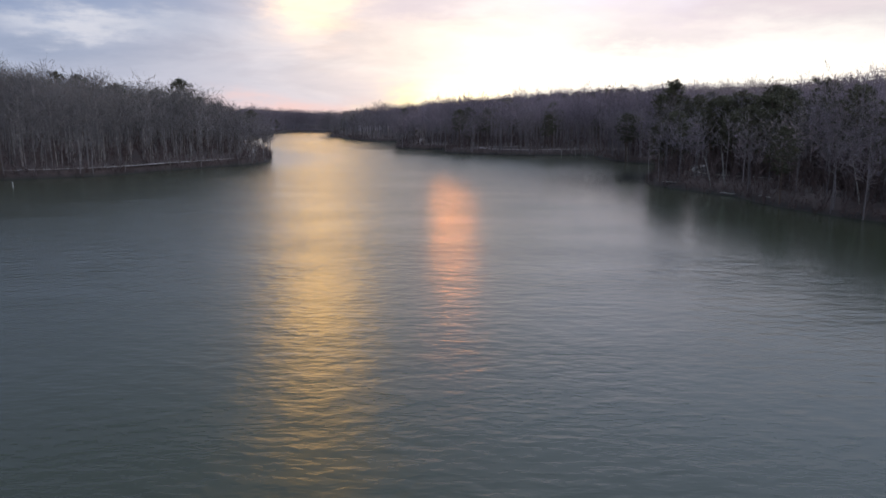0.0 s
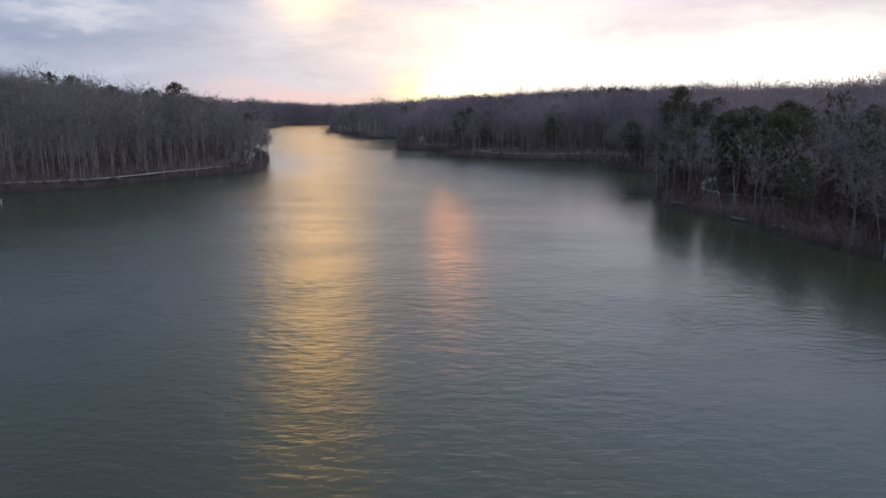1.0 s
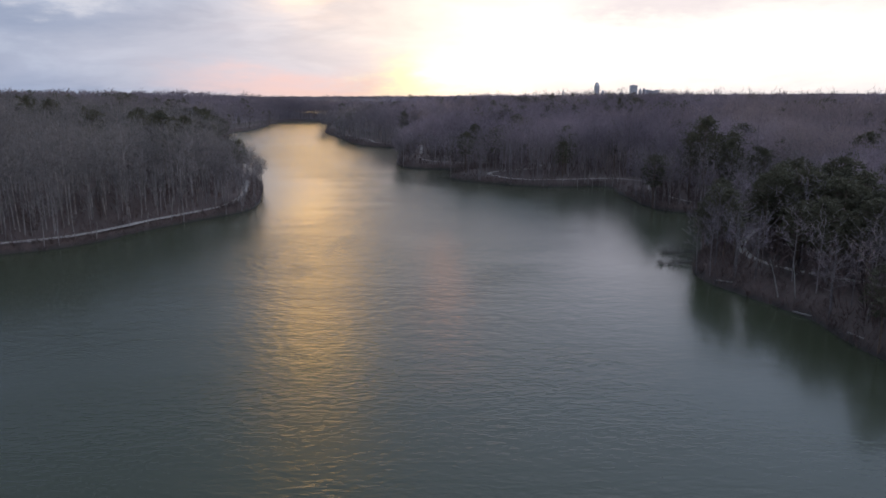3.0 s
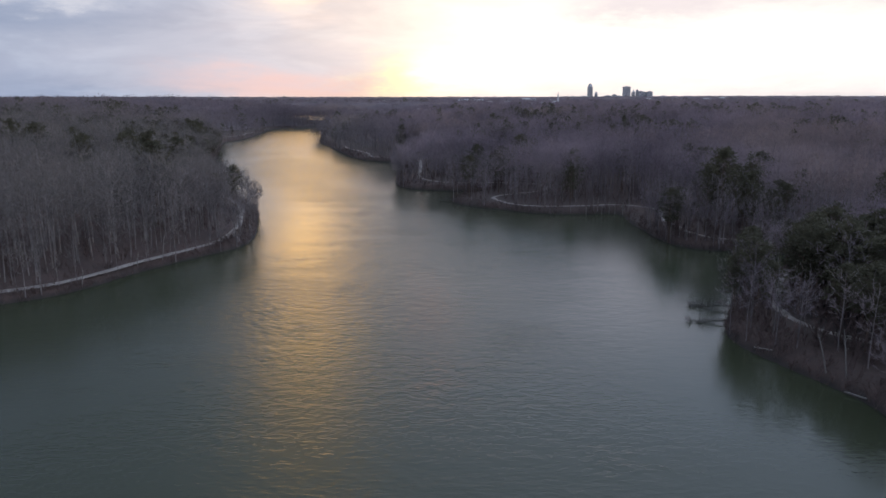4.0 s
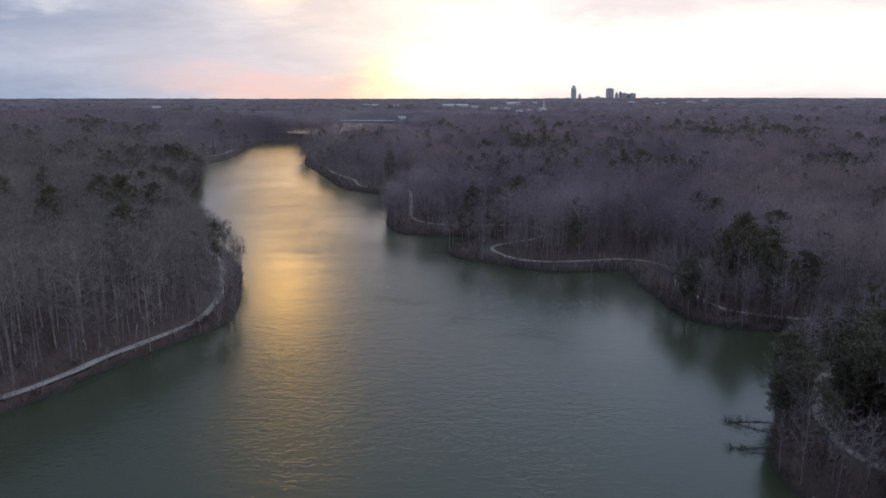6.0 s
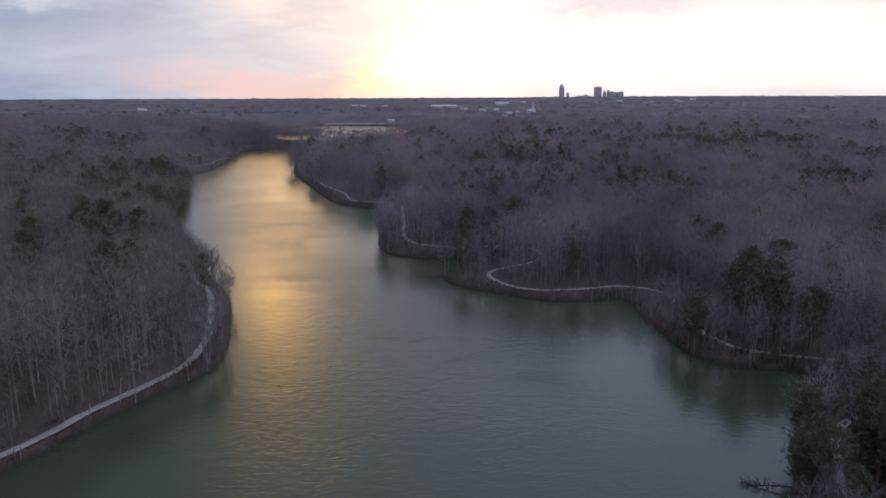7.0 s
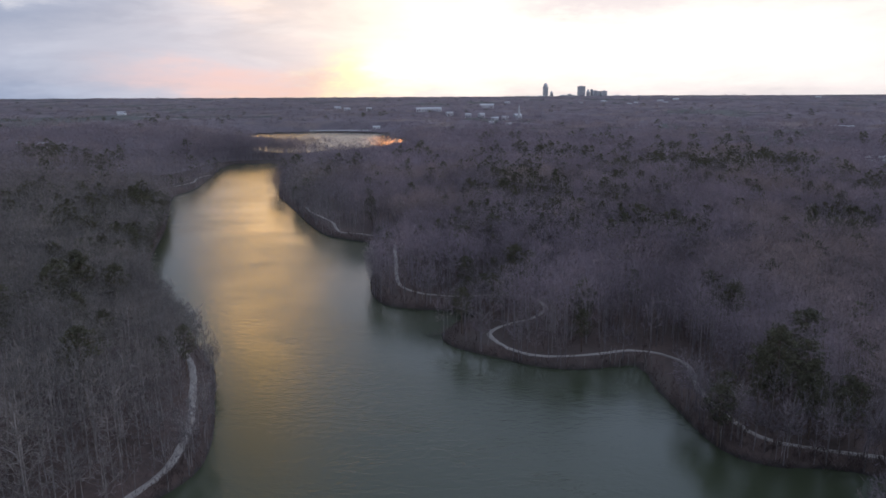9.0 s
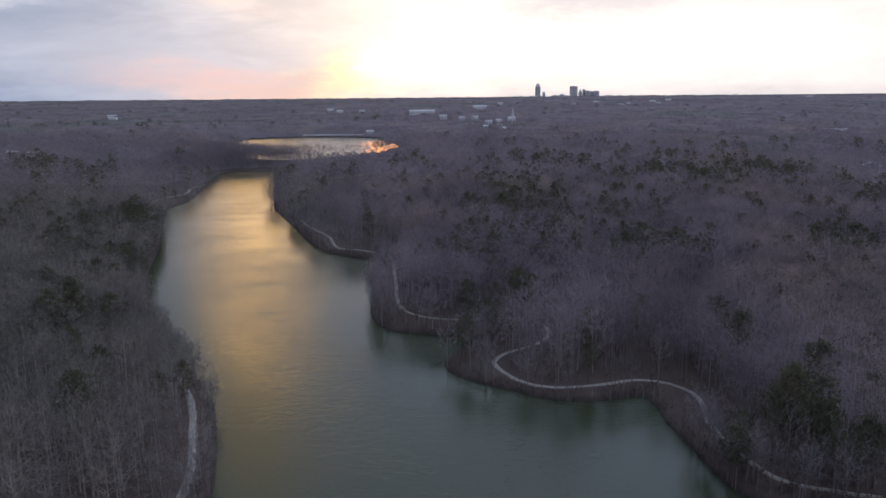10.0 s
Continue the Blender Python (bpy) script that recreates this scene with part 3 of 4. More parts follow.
spots = np.vstack([spots[core], extra, isthmus, fringe + g.normal(0, 0.9, fringe.shape)])
shore = shore_distance(spots[:, 0], spots[:, 1])
off_path = np.minimum(line_distance(LEFT_PATH, spots[:, 0], spots[:, 1]), line_distance(RIGHT_PATH, spots[:, 0], spots[:, 1]))
low = hump(spots[:, 0], spots[:, 1], -40, 735, 60, 60) > 0.5
strip = np.zeros(len(spots), bool)
for bx, by, wide, deep in CLEARINGS:
    strip |= (np.abs(spots[:, 0] - bx) < wide) & (spots[:, 1] < by + 15) & (spots[:, 1] > by - deep)
keep = (shore > 0.15) & (off_path > np.where((spots[:, 0] < -60) & (spots[:, 1] > 232) & (spots[:, 1] < 500), 1.15, 1.75)) & ~strip
keep &= (np.hypot(spots[:, 0], spots[:, 1]) < 450) | (np.random.default_rng(3).random(len(spots)) < 1.0 - 0.68 * step(np.hypot(spots[:, 0], spots[:, 1]), 800, 1300))
# the lake side of the trail on the wooded point is open brush
bare_point = (spots[:, 0] < 50) & (spots[:, 1] > 78) & (spots[:, 1] < 121) & (spots[:, 0] > 20)
keep &= ~((spots[:, 0] > 41) & (spots[:, 0] < 52.5) & (spots[:, 1] > 195) & (spots[:, 1] < 217))
keep &= ~bare_point | (np.random.default_rng(6).random(len(spots)) < 0.34)
spots, shore, low = spots[keep], shore[keep], low[keep]
far = np.hypot(spots[:, 0], spots[:, 1])
zz = terrain(spots[:, 0], spots[:, 1], shore)
turn = rng.uniform(0, 6.28, len(spots))
tall = rng.normal(1.0, 0.095, len(spots)).clip(0.65, 1.25)
tall *= 1.0 * (0.66 + 0.34 * step(shore, 1, 16))
tall *= 1 - 0.30 * hump(spots[:, 0], spots[:, 1], 78, 92, 62, 58)
tall *= 1 - 0.25 * hump(spots[:, 0], spots[:, 1], -62, 215, 32, 38)
tall *= 1 - 0.22 * hump(spots[:, 0], spots[:, 1], -84, 262, 20, 26)
tall *= 1 + 0.2 * hump(spots[:, 0], spots[:, 1], -70, 186, 15, 20)
tall[low] *= 0.4
neck = (spots[:, 0] > -215) & (spots[:, 0] < -92) & (spots[:, 1] > 690) & (spots[:, 1] < 808)
tall[neck] *= 1.02
wide = tall * rng.uniform(0.8, 1.15, len(spots))
pinewood = np.array([noise.noise((x * 0.011, y * 0.011, 4.0)) for x, y in spots])
chance = 0.03 - 0.015 * step(far, 400, 700) + 0.36 * step(pinewood, 0.2, 0.45) * step(far, 60, 150) * (1 - 0.75 * step(far, 500, 900))
for cx, cy, sx, sy, c in ((45, 126, 12, 19, 0.72), (60.5, 182, 6, 9, 0.95), (-114, 325, 9, 22, 0.8), (-141, 405, 15, 32, 0.95), (-150, 350, 14, 20, 0.4), (75, 292, 22, 14, 0.45),
                          (17, 262, 10, 11, 0.5), (140, 290, 22, 14, 0.5), (125, 600, 90, 50, 0.25), (66, 370, 18, 15, 0.3), (150, 470, 120, 80, 0.30), (250, 320, 90, 45, 0.25), (-500, 1270, 220, 40, 0.9)):
    chance += c * hump(spots[:, 0], spots[:, 1], cx, cy, sx, sy)
chance[(spots[:, 0] < 45.5) & (spots[:, 0] > 20) & (spots[:, 1] > 92) & (spots[:, 1] < 112)] = 0.04
chance[(spots[:, 0] < -45) & (spots[:, 1] < 320)] *= 0.25
chance[(spots[:, 0] > -440) & (spots[:, 0] < -95) & (spots[:, 1] > 660) & (spots[:, 1] < 1060)] *= 0.08
is_pine = rng.random(len(spots)) < chance
wide[far > 380] *= (far[far > 380] / 380) ** 0.45

table = np.column_stack([spots, zz, turn, wide, tall, np.zeros(len(spots))])
edge = shore + 0.06 * far
hard = np.flatnonzero(~is_pine & (far < 300))
hard = hard[np.argsort(edge[hard])]
near_set, rest = hard[:300], hard[300:]
roots = []
for k, arr in enumerate(NEAR):
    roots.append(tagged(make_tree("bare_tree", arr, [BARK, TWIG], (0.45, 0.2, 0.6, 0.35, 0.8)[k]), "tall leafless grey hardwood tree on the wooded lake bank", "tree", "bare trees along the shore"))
for n, i in enumerate(near_set):
    x, y, z, tn, sw, sh, _ = table[i]
    m = pose(x, y, z, 0, 0, math.degrees(tn)) @ Matrix.Diagonal((sw, sw, sh, 1))
    if n < len(roots):
        roots[n].matrix_basis = m
    else:
        copy_thing(roots[n % len(roots)], m @ unit_scale(roots[n % len(roots)]))
# bare trees on the far point, leaning out over the water
point_tree = tagged(make_tree("bare_tree", bare_tree(33, 17.0, 14, 50, 300, 5, 0.16, 1.3), [BARK, TWIG], 0.1), "dark leafless tree leaning out over the lake from the far point", "tree", "bare trees along the shore")
for k, (x, y, lean, turn, h) in enumerate(((-88.4, 494.0, 24, 250, 0.72), (-88.2, 499.0, 10, 290, 0.92), (-89.6, 505.0, 12, 260, 0.9), (-87.2, 491.0, 6, 235, 0.75), (-91.0, 514.0, 9, 275, 1.0),
                                           (-92.0, 524.0, 6, 265, 0.95), (-87.0, 501.0, 0, 20, 0.95), (-92.6, 536.0, 5, 250, 1.0), (-95.0, 552.0, 4, 70, 1.0), (-84.4, 486.0, 3, 160, 0.85))):
    z = max(-0.3, float(heights([x], [y])[0]))
    m = pose(x, y, z, 0, 0, turn) @ pose(0, 0, 0, lean, 0, 0) @ Matrix.Diagonal((h, h, h, 1))
    if k == 0:
        point_tree.matrix_basis = m
    else:
        copy_thing(point_tree, m @ unit_scale(point_tree))
# one that stands above the ridge, and thin ones between the trail and the water
copy_thing(roots[1], pose(-108, 186, float(heights([-108], [186])[0]), 0, 0, 40) @ Matrix.Diagonal((1.2, 1.2, 1.2, 1)) @ unit_scale(roots[1]))
g = np.random.default_rng(52)
verge_line = smooth(LEFT_SHORE, 1.0)
verge_line = verge_line[(verge_line[:, 1] > 112) & (verge_line[:, 1] < 176)]
for k in range(26):
    x, y = verge_line[int((k + g.random()) / 26 * len(verge_line))] + (-1.1, 0.9) + g.normal(0, 0.35, 2)
    h = g.uniform(0.3, 0.62)
    m = pose(x, y, float(heights([x], [y])[0]), 0, 0, g.uniform(110, 170)) @ pose(0, 0, 0, g.uniform(-4, 16), 0, g.uniform(0, 360)) @ Matrix.Diagonal((h * 0.6, h * 0.6, h, 1))
    copy_thing(roots[k % 5], m @ unit_scale(roots[k % 5]))
lee_line = smooth(RIGHT_SHORE, 1.0)
lee_line = lee_line[(lee_line[:, 1] > 164) & (lee_line[:, 1] < 192) & (lee_line[:, 0] > 40)]
for k in range(24):
    x, y = lee_line[int((k + g.random()) / 24 * len(lee_line))] + (1.6, 1.6) + g.normal(0, 0.7, 2)
    h = g.uniform(0.35, 0.75)
    copy_thing(roots[k % 5], pose(x, y, float(heights([x], [y])[0]), 0, g.uniform(-9, 2), g.uniform(0, 360)) @ Matrix.Diagonal((h * 0.7, h * 0.7, h, 1)) @ unit_scale(roots[k % 5]))
pines = np.flatnonzero(is_pine & (far < 300))
pines = pines[np.argsort(edge[pines])]
pine_set, pine_rest = pines[:130], pines[130:]
roots = [tagged(make_tree("pine_tree", arr, [PINE_BARK, NEEDLE]), "dark green pine tree among bare hardwoods by the lake", "tree", "pines along the shore") for arr in PINE_NEAR]
for n, i in enumerate(pine_set):
    x, y, z, tn, sw, sh, _ = table[i]
    m = pose(x, y, z, 0, 0, math.degrees(tn)) @ Matrix.Diagonal((sw * 1.15, sw * 1.15, sh * 1.1, 1))
    if n < len(roots):
        roots[n].matrix_basis = m
    else:
        copy_thing(roots[n % len(roots)], m @ unit_scale(roots[n % len(roots)]))
for k, (x, y, h) in enumerate(((-61.5, 213.5, 12.5), (-66, 212, 10.5), (-105.5, 222.6, 18.5), (-120.8, 246.2, 19), (-102.9, 240.9, 19), (-107.5, 267, 18), (-101, 253, 17.5), (-89.2, 225, 17),
                               (-98, 205, 18), (-80, 217, 15), (-139, 283, 18), (-121, 283, 17), (-135, 248, 18), (-124, 320, 17), (-131, 331, 17), (-113, 300, 16), (-122.7, 218.2, 20), (-115.4, 217.6, 20), (-103, 246, 20), (-99, 252, 19.5), (-90, 250, 18),
                               (-133, 399, 15), (-136, 404, 17), (-139, 400, 16), (-142, 408, 18), (-136, 412, 16), (-146, 403, 17))):
    z = float(heights([x], [y])[0])
    copy_thing(roots[k % 3], pose(x, y, z, 0, 0, 70 * k) @ Matrix.Diagonal((h / 17, h / 17, h / 15, 1)) @ unit_scale(roots[k % 3]))
mid = np.concatenate([rest[far[rest] >= 265], np.flatnonzero(~is_pine & (far >= 300) & ((far < 480) | neck))])
table[:, 6] = rng.integers(0, 5, len(table))
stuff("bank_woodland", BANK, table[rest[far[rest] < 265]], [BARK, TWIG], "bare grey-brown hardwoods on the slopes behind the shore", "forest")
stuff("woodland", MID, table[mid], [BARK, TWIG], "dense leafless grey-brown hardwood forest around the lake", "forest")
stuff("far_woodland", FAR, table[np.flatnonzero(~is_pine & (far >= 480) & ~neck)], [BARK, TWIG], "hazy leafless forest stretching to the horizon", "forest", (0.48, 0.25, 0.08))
table[:, 6] = rng.integers(0, 3, len(table))
stuff("pine_woodland", PINE_MID, table[np.concatenate([pine_rest, np.flatnonzero(is_pine & (far >= 300) & (far < 450))])], [PINE_BARK, NEEDLE], "dark green pines scattered through the bare forest", "forest")
stuff("far_pine_woodland", PINE_FAR, table[is_pine & (far >= 450)], [PINE_BARK, NEEDLE], "dark pines dotted through the distant forest", "forest")

# the closed twig canopy of the distant woods
ring = 430 * np.exp(np.arange(0, 2.41, 0.0085))
fan = np.arange(-0.70, 0.74, 0.0062)
RR, AA = np.meshgrid(ring, fan, indexing="ij")
g = np.random.default_rng(77)
RR = RR * (1 + g.uniform(-0.0035, 0.0035, RR.shape))
AA = AA + g.uniform(-0.0026, 0.0026, AA.shape)
CX, CY = np.sin(AA) * RR, np.cos(AA) * RR
cd = shore_distance(CX.ravel(), CY.ravel()).reshape(CX.shape)
swell = np.array([noise.noise((x * 0.02, y * 0.02, 1.0)) for x, y in zip(CX.ravel(), CY.ravel())]).reshape(CX.shape)
stands = np.array([noise.noise((x * 0.0035, y * 0.0022, 6.0)) + 0.5 * noise.noise((x * 0.013, y * 0.008, 9.0)) for x, y in zip(CX.ravel(), CY.ravel())])
CZ = terrain(CX.ravel(), CY.ravel(), np.maximum(cd, 3).ravel()).reshape(CX.shape)
cover = step(cd, 3, 55) * step(RR, 560, 980)
for bx, by, half, deep in CLEARINGS:
    cover[(np.abs(CX - bx) < half) & (CY < by + 15) & (CY > by - deep)] = 0.05
CZ += (9.8 + 2.4 * swell + g.uniform(-0.7, 0.7, CX.shape)) * cover - 0.4
open_ground = (cd < 4) | (RR < 560)
ci = np.arange(CX.size).reshape(CX.shape)
q = np.stack([ci[:-1, :-1], ci[:-1, 1:], ci[1:, 1:], ci[1:, :-1]], -1).reshape(-1, 4)
q = q[~open_ground.ravel()[q].any(axis=1)]
pine_stand = (np.array([noise.noise((x * 0.0045, y * 0.0016, 12.0)) + 0.35 * noise.noise((x * 0.02, y * 0.009, 3.0)) for x, y in zip(CX.ravel(), CY.ravel())]) > 0.34)
for cx, cy, wx, wy in ((-640, 1330, 260, 130), (-450, 1370, 240, 60), (150, 905, 60, 22), (260, 900, 40, 18), (420, 860, 70, 14)):
    pine_stand |= (hump(CX, CY, cx, cy, wx, wy) > 0.45).ravel()
pine_stand = np.concatenate([pine_stand[q[:, 0]], pine_stand[q[:, 0]]])
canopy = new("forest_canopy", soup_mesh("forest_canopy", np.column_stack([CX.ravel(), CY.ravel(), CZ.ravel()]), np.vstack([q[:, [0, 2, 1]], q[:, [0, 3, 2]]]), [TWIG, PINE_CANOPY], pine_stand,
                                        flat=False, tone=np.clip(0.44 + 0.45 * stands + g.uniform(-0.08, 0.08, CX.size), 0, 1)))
tagged(canopy, "grey-brown leafless treetops of the distant forest", "forest", kind="stuff")


# ---- brush along the banks ----
def bush(seed, height, stems, twigs):
    """A leafless shrub: stems fanning from the foot, with fine twigs."""
    g = np.random.default_rng(seed)
    s = Soup()
    ends = []
    for k in range(stems):
        ang, out = g.uniform(0, 6.28), g.uniform(0.15, 0.6) * height
        o = np.array([g.normal(0, 0.12), g.normal(0, 0.12), -0.15])
        e = np.array([math.cos(ang) * out, math.sin(ang) * out, height * g.uniform(0.6, 1.0)])
        s.limb(o, e, 0.03, 0.012, 3)
        ends.append((o, e))
    for k in range(twigs):
        o, e = ends[g.integers(stems)]
        p = o + (e - o) * g.uniform(0.2, 1.0)
        way = g.normal(0, 0.6, 3) + (e - o) / height + (0, 0, 0.1)
        s.blade(p, p + way / np.linalg.norm(way) * g.uniform(0.25, 0.6) * height * 0.55, 0.12, g)
    return s.arrays()


BUSH = [bush(100 + k, 1.8 + 0.3 * k, 4, 20) for k in range(4)]
g = np.random.default_rng(21)
bank = []
for line, reach in ((smooth(LEFT_SHORE, 0.9), 1), (smooth(RIGHT_SHORE, 0.9), 1)):
    line = line[(line[:, 1] > 60) & (line[:, 1] < 692)]
    for k in range(9):
        near = line[line[:, 1] < (692 if k < 2 else 420 if k < 6 else 200)]
        bank.append(near + g.normal(0, 2.1, near.shape))
wet = smooth(RIGHT_SHORE, 0.9)
wet = wet[(wet[:, 1] > 60) & (wet[:, 1] < 275)]
for k in range(2):
    bank.append(wet + g.normal(0, 0.6, wet.shape))
verge = LEFT_PATH[(LEFT_PATH[:, 1] > 140) & (LEFT_PATH[:, 1] < 184)]
for k in range(4):
    bank.append(verge + (1.35, -0.85) + g.normal(0, 0.4, verge.shape))
edge_line = LEFT_PATH[(LEFT_PATH[:, 1] > 100) & (LEFT_PATH[:, 1] < 142)]
for k in range(4):
    bank.append(edge_line + (0.68, -1.38) + g.normal(0, 0.3, edge_line.shape))
west = smooth(LEFT_SHORE, 0.9)
west = west[(west[:, 1] > 95) & (west[:, 1] < 172)]
for k in range(5):
    bank.append(west + (-1.6, 1.6) + g.normal(0, 0.9, west.shape))
bank = np.vstack(bank)
ds = shore_distance(bank[:, 0], bank[:, 1])
dp = np.minimum(line_distance(LEFT_PATH, bank[:, 0], bank[:, 1]), line_distance(RIGHT_PATH, bank[:, 0], bank[:, 1]))
ok = (ds > -0.05) & (dp > 1.25)
bank, ds = bank[ok], ds[ok]
size = g.uniform(0.35, 0.95, len(bank)) * (0.75 + 0.25 * step(ds, 0.5, 4))
bz = terrain(bank[:, 0], bank[:, 1], ds)
tall_line = RIGHT_PATH[(RIGHT_PATH[:, 1] > 163) & (RIGHT_PATH[:, 1] < 192) & (RIGHT_PATH[:, 0] < 78)]
tall_spots = tall_line[g.integers(0, len(tall_line), 64)] + (-2.6, -2.2) + g.normal(0, 0.6, (64, 2))
bank, size = np.vstack([bank, tall_spots]), np.concatenate([size, g.uniform(0.9, 1.6, 64)])
bz = np.concatenate([bz, heights(tall_spots[:, 0], tall_spots[:, 1])])
brush = np.column_stack([bank, bz, g.uniform(0, 6.28, len(bank)), size, size * g.uniform(0.8, 1.2, len(bank)), g.integers(0, 4, len(bank))])
under = np.flatnonzero((shore > 2.0) & (shore < 34) & (far < 330))
point = under[(spots[under, 0] > 30) & (spots[under, 1] < 165)]
under = np.concatenate([under, point, point])
ux = spots[under] + g.normal(0, 1.6, (len(under), 2))
us = shore_distance(ux[:, 0], ux[:, 1])
ud = np.minimum(line_distance(LEFT_PATH, ux[:, 0], ux[:, 1]), line_distance(RIGHT_PATH, ux[:, 0], ux[:, 1]))
ux, us = ux[(us > 1.5) & (ud > 2.0)], us[(us > 1.5) & (ud > 2.0)]
grow = g.uniform(1.1, 2.6, len(ux))
saplings = np.column_stack([ux, terrain(ux[:, 0], ux[:, 1], us), g.uniform(0, 6.28, len(ux)), grow * 0.8, grow, g.integers(0, 4, len(ux))])
stuff("undergrowth", BUSH, saplings, [BRUSH, BRUSH], "thin brown saplings and undergrowth between the trunks", "undergrowth")
stuff("bank_brush", BUSH, brush, [BRUSH, BRUSH], "dry reddish-brown brush crowding the water's edge", "brush")


# ---- fallen and dead wood ----
def fallen_tree(foot, tip, r, seed, branches, label):
    """A bare tree lying from the bank into the water, its boughs standing up and sinking."""
    g = np.random.default_rng(seed)
    foot, tip = np.array(foot, float), np.array(tip, float)
    root = new("fallen_tree")
    root.location = foot
    trunk, crown = Soup(), Soup()
    mid = (foot + tip) / 2 + (0, 0, 0.25)
    trunk.limb((0, 0, 0), mid - foot, r * 0.55, r * 0.4, 6)
    trunk.limb(mid - foot, tip - foot, r * 0.4, 0.03, 6)
    for k in range(branches):
        o = (tip - foot) * (0.2 + 0.8 * ((k + g.random()) / branches) ** 0.6)
        way = g.normal(0, 0.6, 3) + (0, 0, 0.9) + (tip - foot) / np.linalg.norm(tip - foot) * 0.5
        e = o + way / np.linalg.norm(way) * g.uniform(0.3, 1.5)
        crown.limb(o, e, 0.04, 0.015, 3, 0)
        for j in range(7):
            p = o + (e - o) * g.uniform(0.2, 1)
            w = g.normal(0, 0.6, 3) + way * 0.4
            crown.blade(p, p + w / np.linalg.norm(w) * g.uniform(0.3, 0.8), 0.042, g, 0)
    for pname, s in (("trunk", trunk), ("crown", crown)):
        v, f, m = s.arrays()
        ob = new(pname, soup_mesh(pname, v, f, [WET_WOOD]))
        ob.parent = root
    return tagged(root, label, "fallen tree", "fallen trees in the shallows")


fallen_tree((40.5, 127.0, 0.8), (33.4, 129.6, -0.15), 0.18, 1, 46, "dark fallen tree lying in the shallows beside the bank")
fallen_tree((37.0, 121.0, 0.5), (30.8, 121.8, -0.2), 0.15, 2, 40, "dark fallen tree half sunk beside the wooded point")
fallen_tree((1.0, 240.5, 0.8), (-6.5, 240.0, -0.1), 0.2, 3, 20, "dark fallen snag reaching into the lake from the point")
fallen_tree((-88.5, 499.0, 1.0), (-93.5, 500.0, 1.6), 0.3, 4, 22, "dark snag leaning over the water off the far point")
fallen_tree((-126.5, 404.5, 0.8), (-119.0, 404.0, 0.1), 0.22, 5, 5, "pale fallen log lying in the water by the trail")


def dead_trunk(x, y, lean, turn, height, label="pale dead tree trunk leaning at the water's edge"):
    """A bleached, broken trunk with a stub or two."""
    g = np.random.default_rng(int(abs(x * 7 + y)))
    s = Soup()
    top = np.array([math.cos(turn) * lean, math.sin(turn) * lean, height])
    s.limb((0, 0, -0.5), top * 0.5, 0.085, 0.065, 6)
    s.limb(top * 0.5, top, 0.065, 0.02, 6)
    for k in range(3):
        o = top * g.uniform(0.45, 0.9)
        s.limb(o, o + g.normal(0, 0.5, 3) + (0, 0, 0.7), 0.04, 0.015, 3)
    v, f, m = s.arrays()
    ob = new("dead_trunk", soup_mesh("dead_trunk", v, f, [DRIFT], flat=False))
    ob.location = (x, y, float(heights([x], [y])[0]))
    return tagged(ob, label, "tree trunk", "dead trunks on the bank")


for x, y, lean, turn, h in ((36.2, 216.4, 1.0, 4.4, 4.0), (37.2, 216.2, 0.6, 4.9, 4.6), (39.6, 217.2, 0.9, 4.2, 4.2), (43.8, 212.8, 0.8, 3.6, 4.0), (44.4, 210.6, 0.7, 3.3, 3.6),
                            (39.4, 100.5, 1.4, 2.6, 4.6), (40.6, 98.6, 0.8, 2.4, 5.2), (46.3, 73.5, 1.5, 2.2, 5.5),
                            (29.6, 215.0, 0.4, 4.6, 2.2), (33.9, 214.8, 0.3, 4.4, 2.4), (38.2, 215.4, 0.5, 4.8, 3.0), (40.4, 216.0, 0.8, 4.5, 3.6), (41.9, 215.4, 0.5, 4.3, 3.2), (43.3, 212.4, 0.6, 4.0, 2.8),
                            (45.4, 131.5, 1.8, 3.6, 5.0), (45.0, 176.4, 0.4, 4.0, 3.6), (-62.6, 152.4, 1.2, 5.4, 2.6), (-67.0, 140.2, 1.6, 5.5, 3.0), (-59.8, 157.4, 0.7, 0.2, 5.0)):
    dead_trunk(x, y, lean, turn, h)

# a pale log on the mud
for x, y, turn, size in ((35.6, 108.6, 2.7, 2.2), (40.2, 95.4, 2.3, 2.8), (41.3, 86.0, 2.0, 2.4)):
    s = Soup()
    s.limb((-size / 2, 0, 0.1), (size / 2, 0, 0.22), 0.13, 0.07, 6)
    s.limb((size * 0.1, 0, 0.15), (size * 0.3, 0.4, 0.5), 0.05, 0.02, 3)
    v, f, m = s.arrays()
    ob = new("driftwood_log", soup_mesh("driftwood_log", v, f, [DRIFT], flat=False))
    ob.matrix_basis = pose(x, y, float(heights([x], [y])[0]), 0, 0, math.degrees(turn))
    tagged(ob, "bleached driftwood log stranded on the muddy bank", "log", "driftwood logs")

# ---- channel marker ----
WHITE = material("white_paint", two_scale((0.62, 0.61, 0.58), (0.80, 0.79, 0.77), 3.0, 0.3), 0.6)
PALE_ROOF = material("pale_roof", two_scale((0.36, 0.36, 0.37), (0.52, 0.52, 0.53), 14.0, 2.0), 0.5)
CONCRETE = material("grey_concrete", two_scale((0.46, 0.45, 0.45), (0.62, 0.605, 0.605), 30.0, 4.0), 0.85)
GLASS = material("dark_windows", two_scale((0.14, 0.15, 0.17), (0.22, 0.23, 0.25), 20.0, 3.0), 0.25)
BRICK = material("brown_brick", two_scale((0.16, 0.10, 0.08), (0.26, 0.17, 0.13), 20.0, 2.0), 0.9)


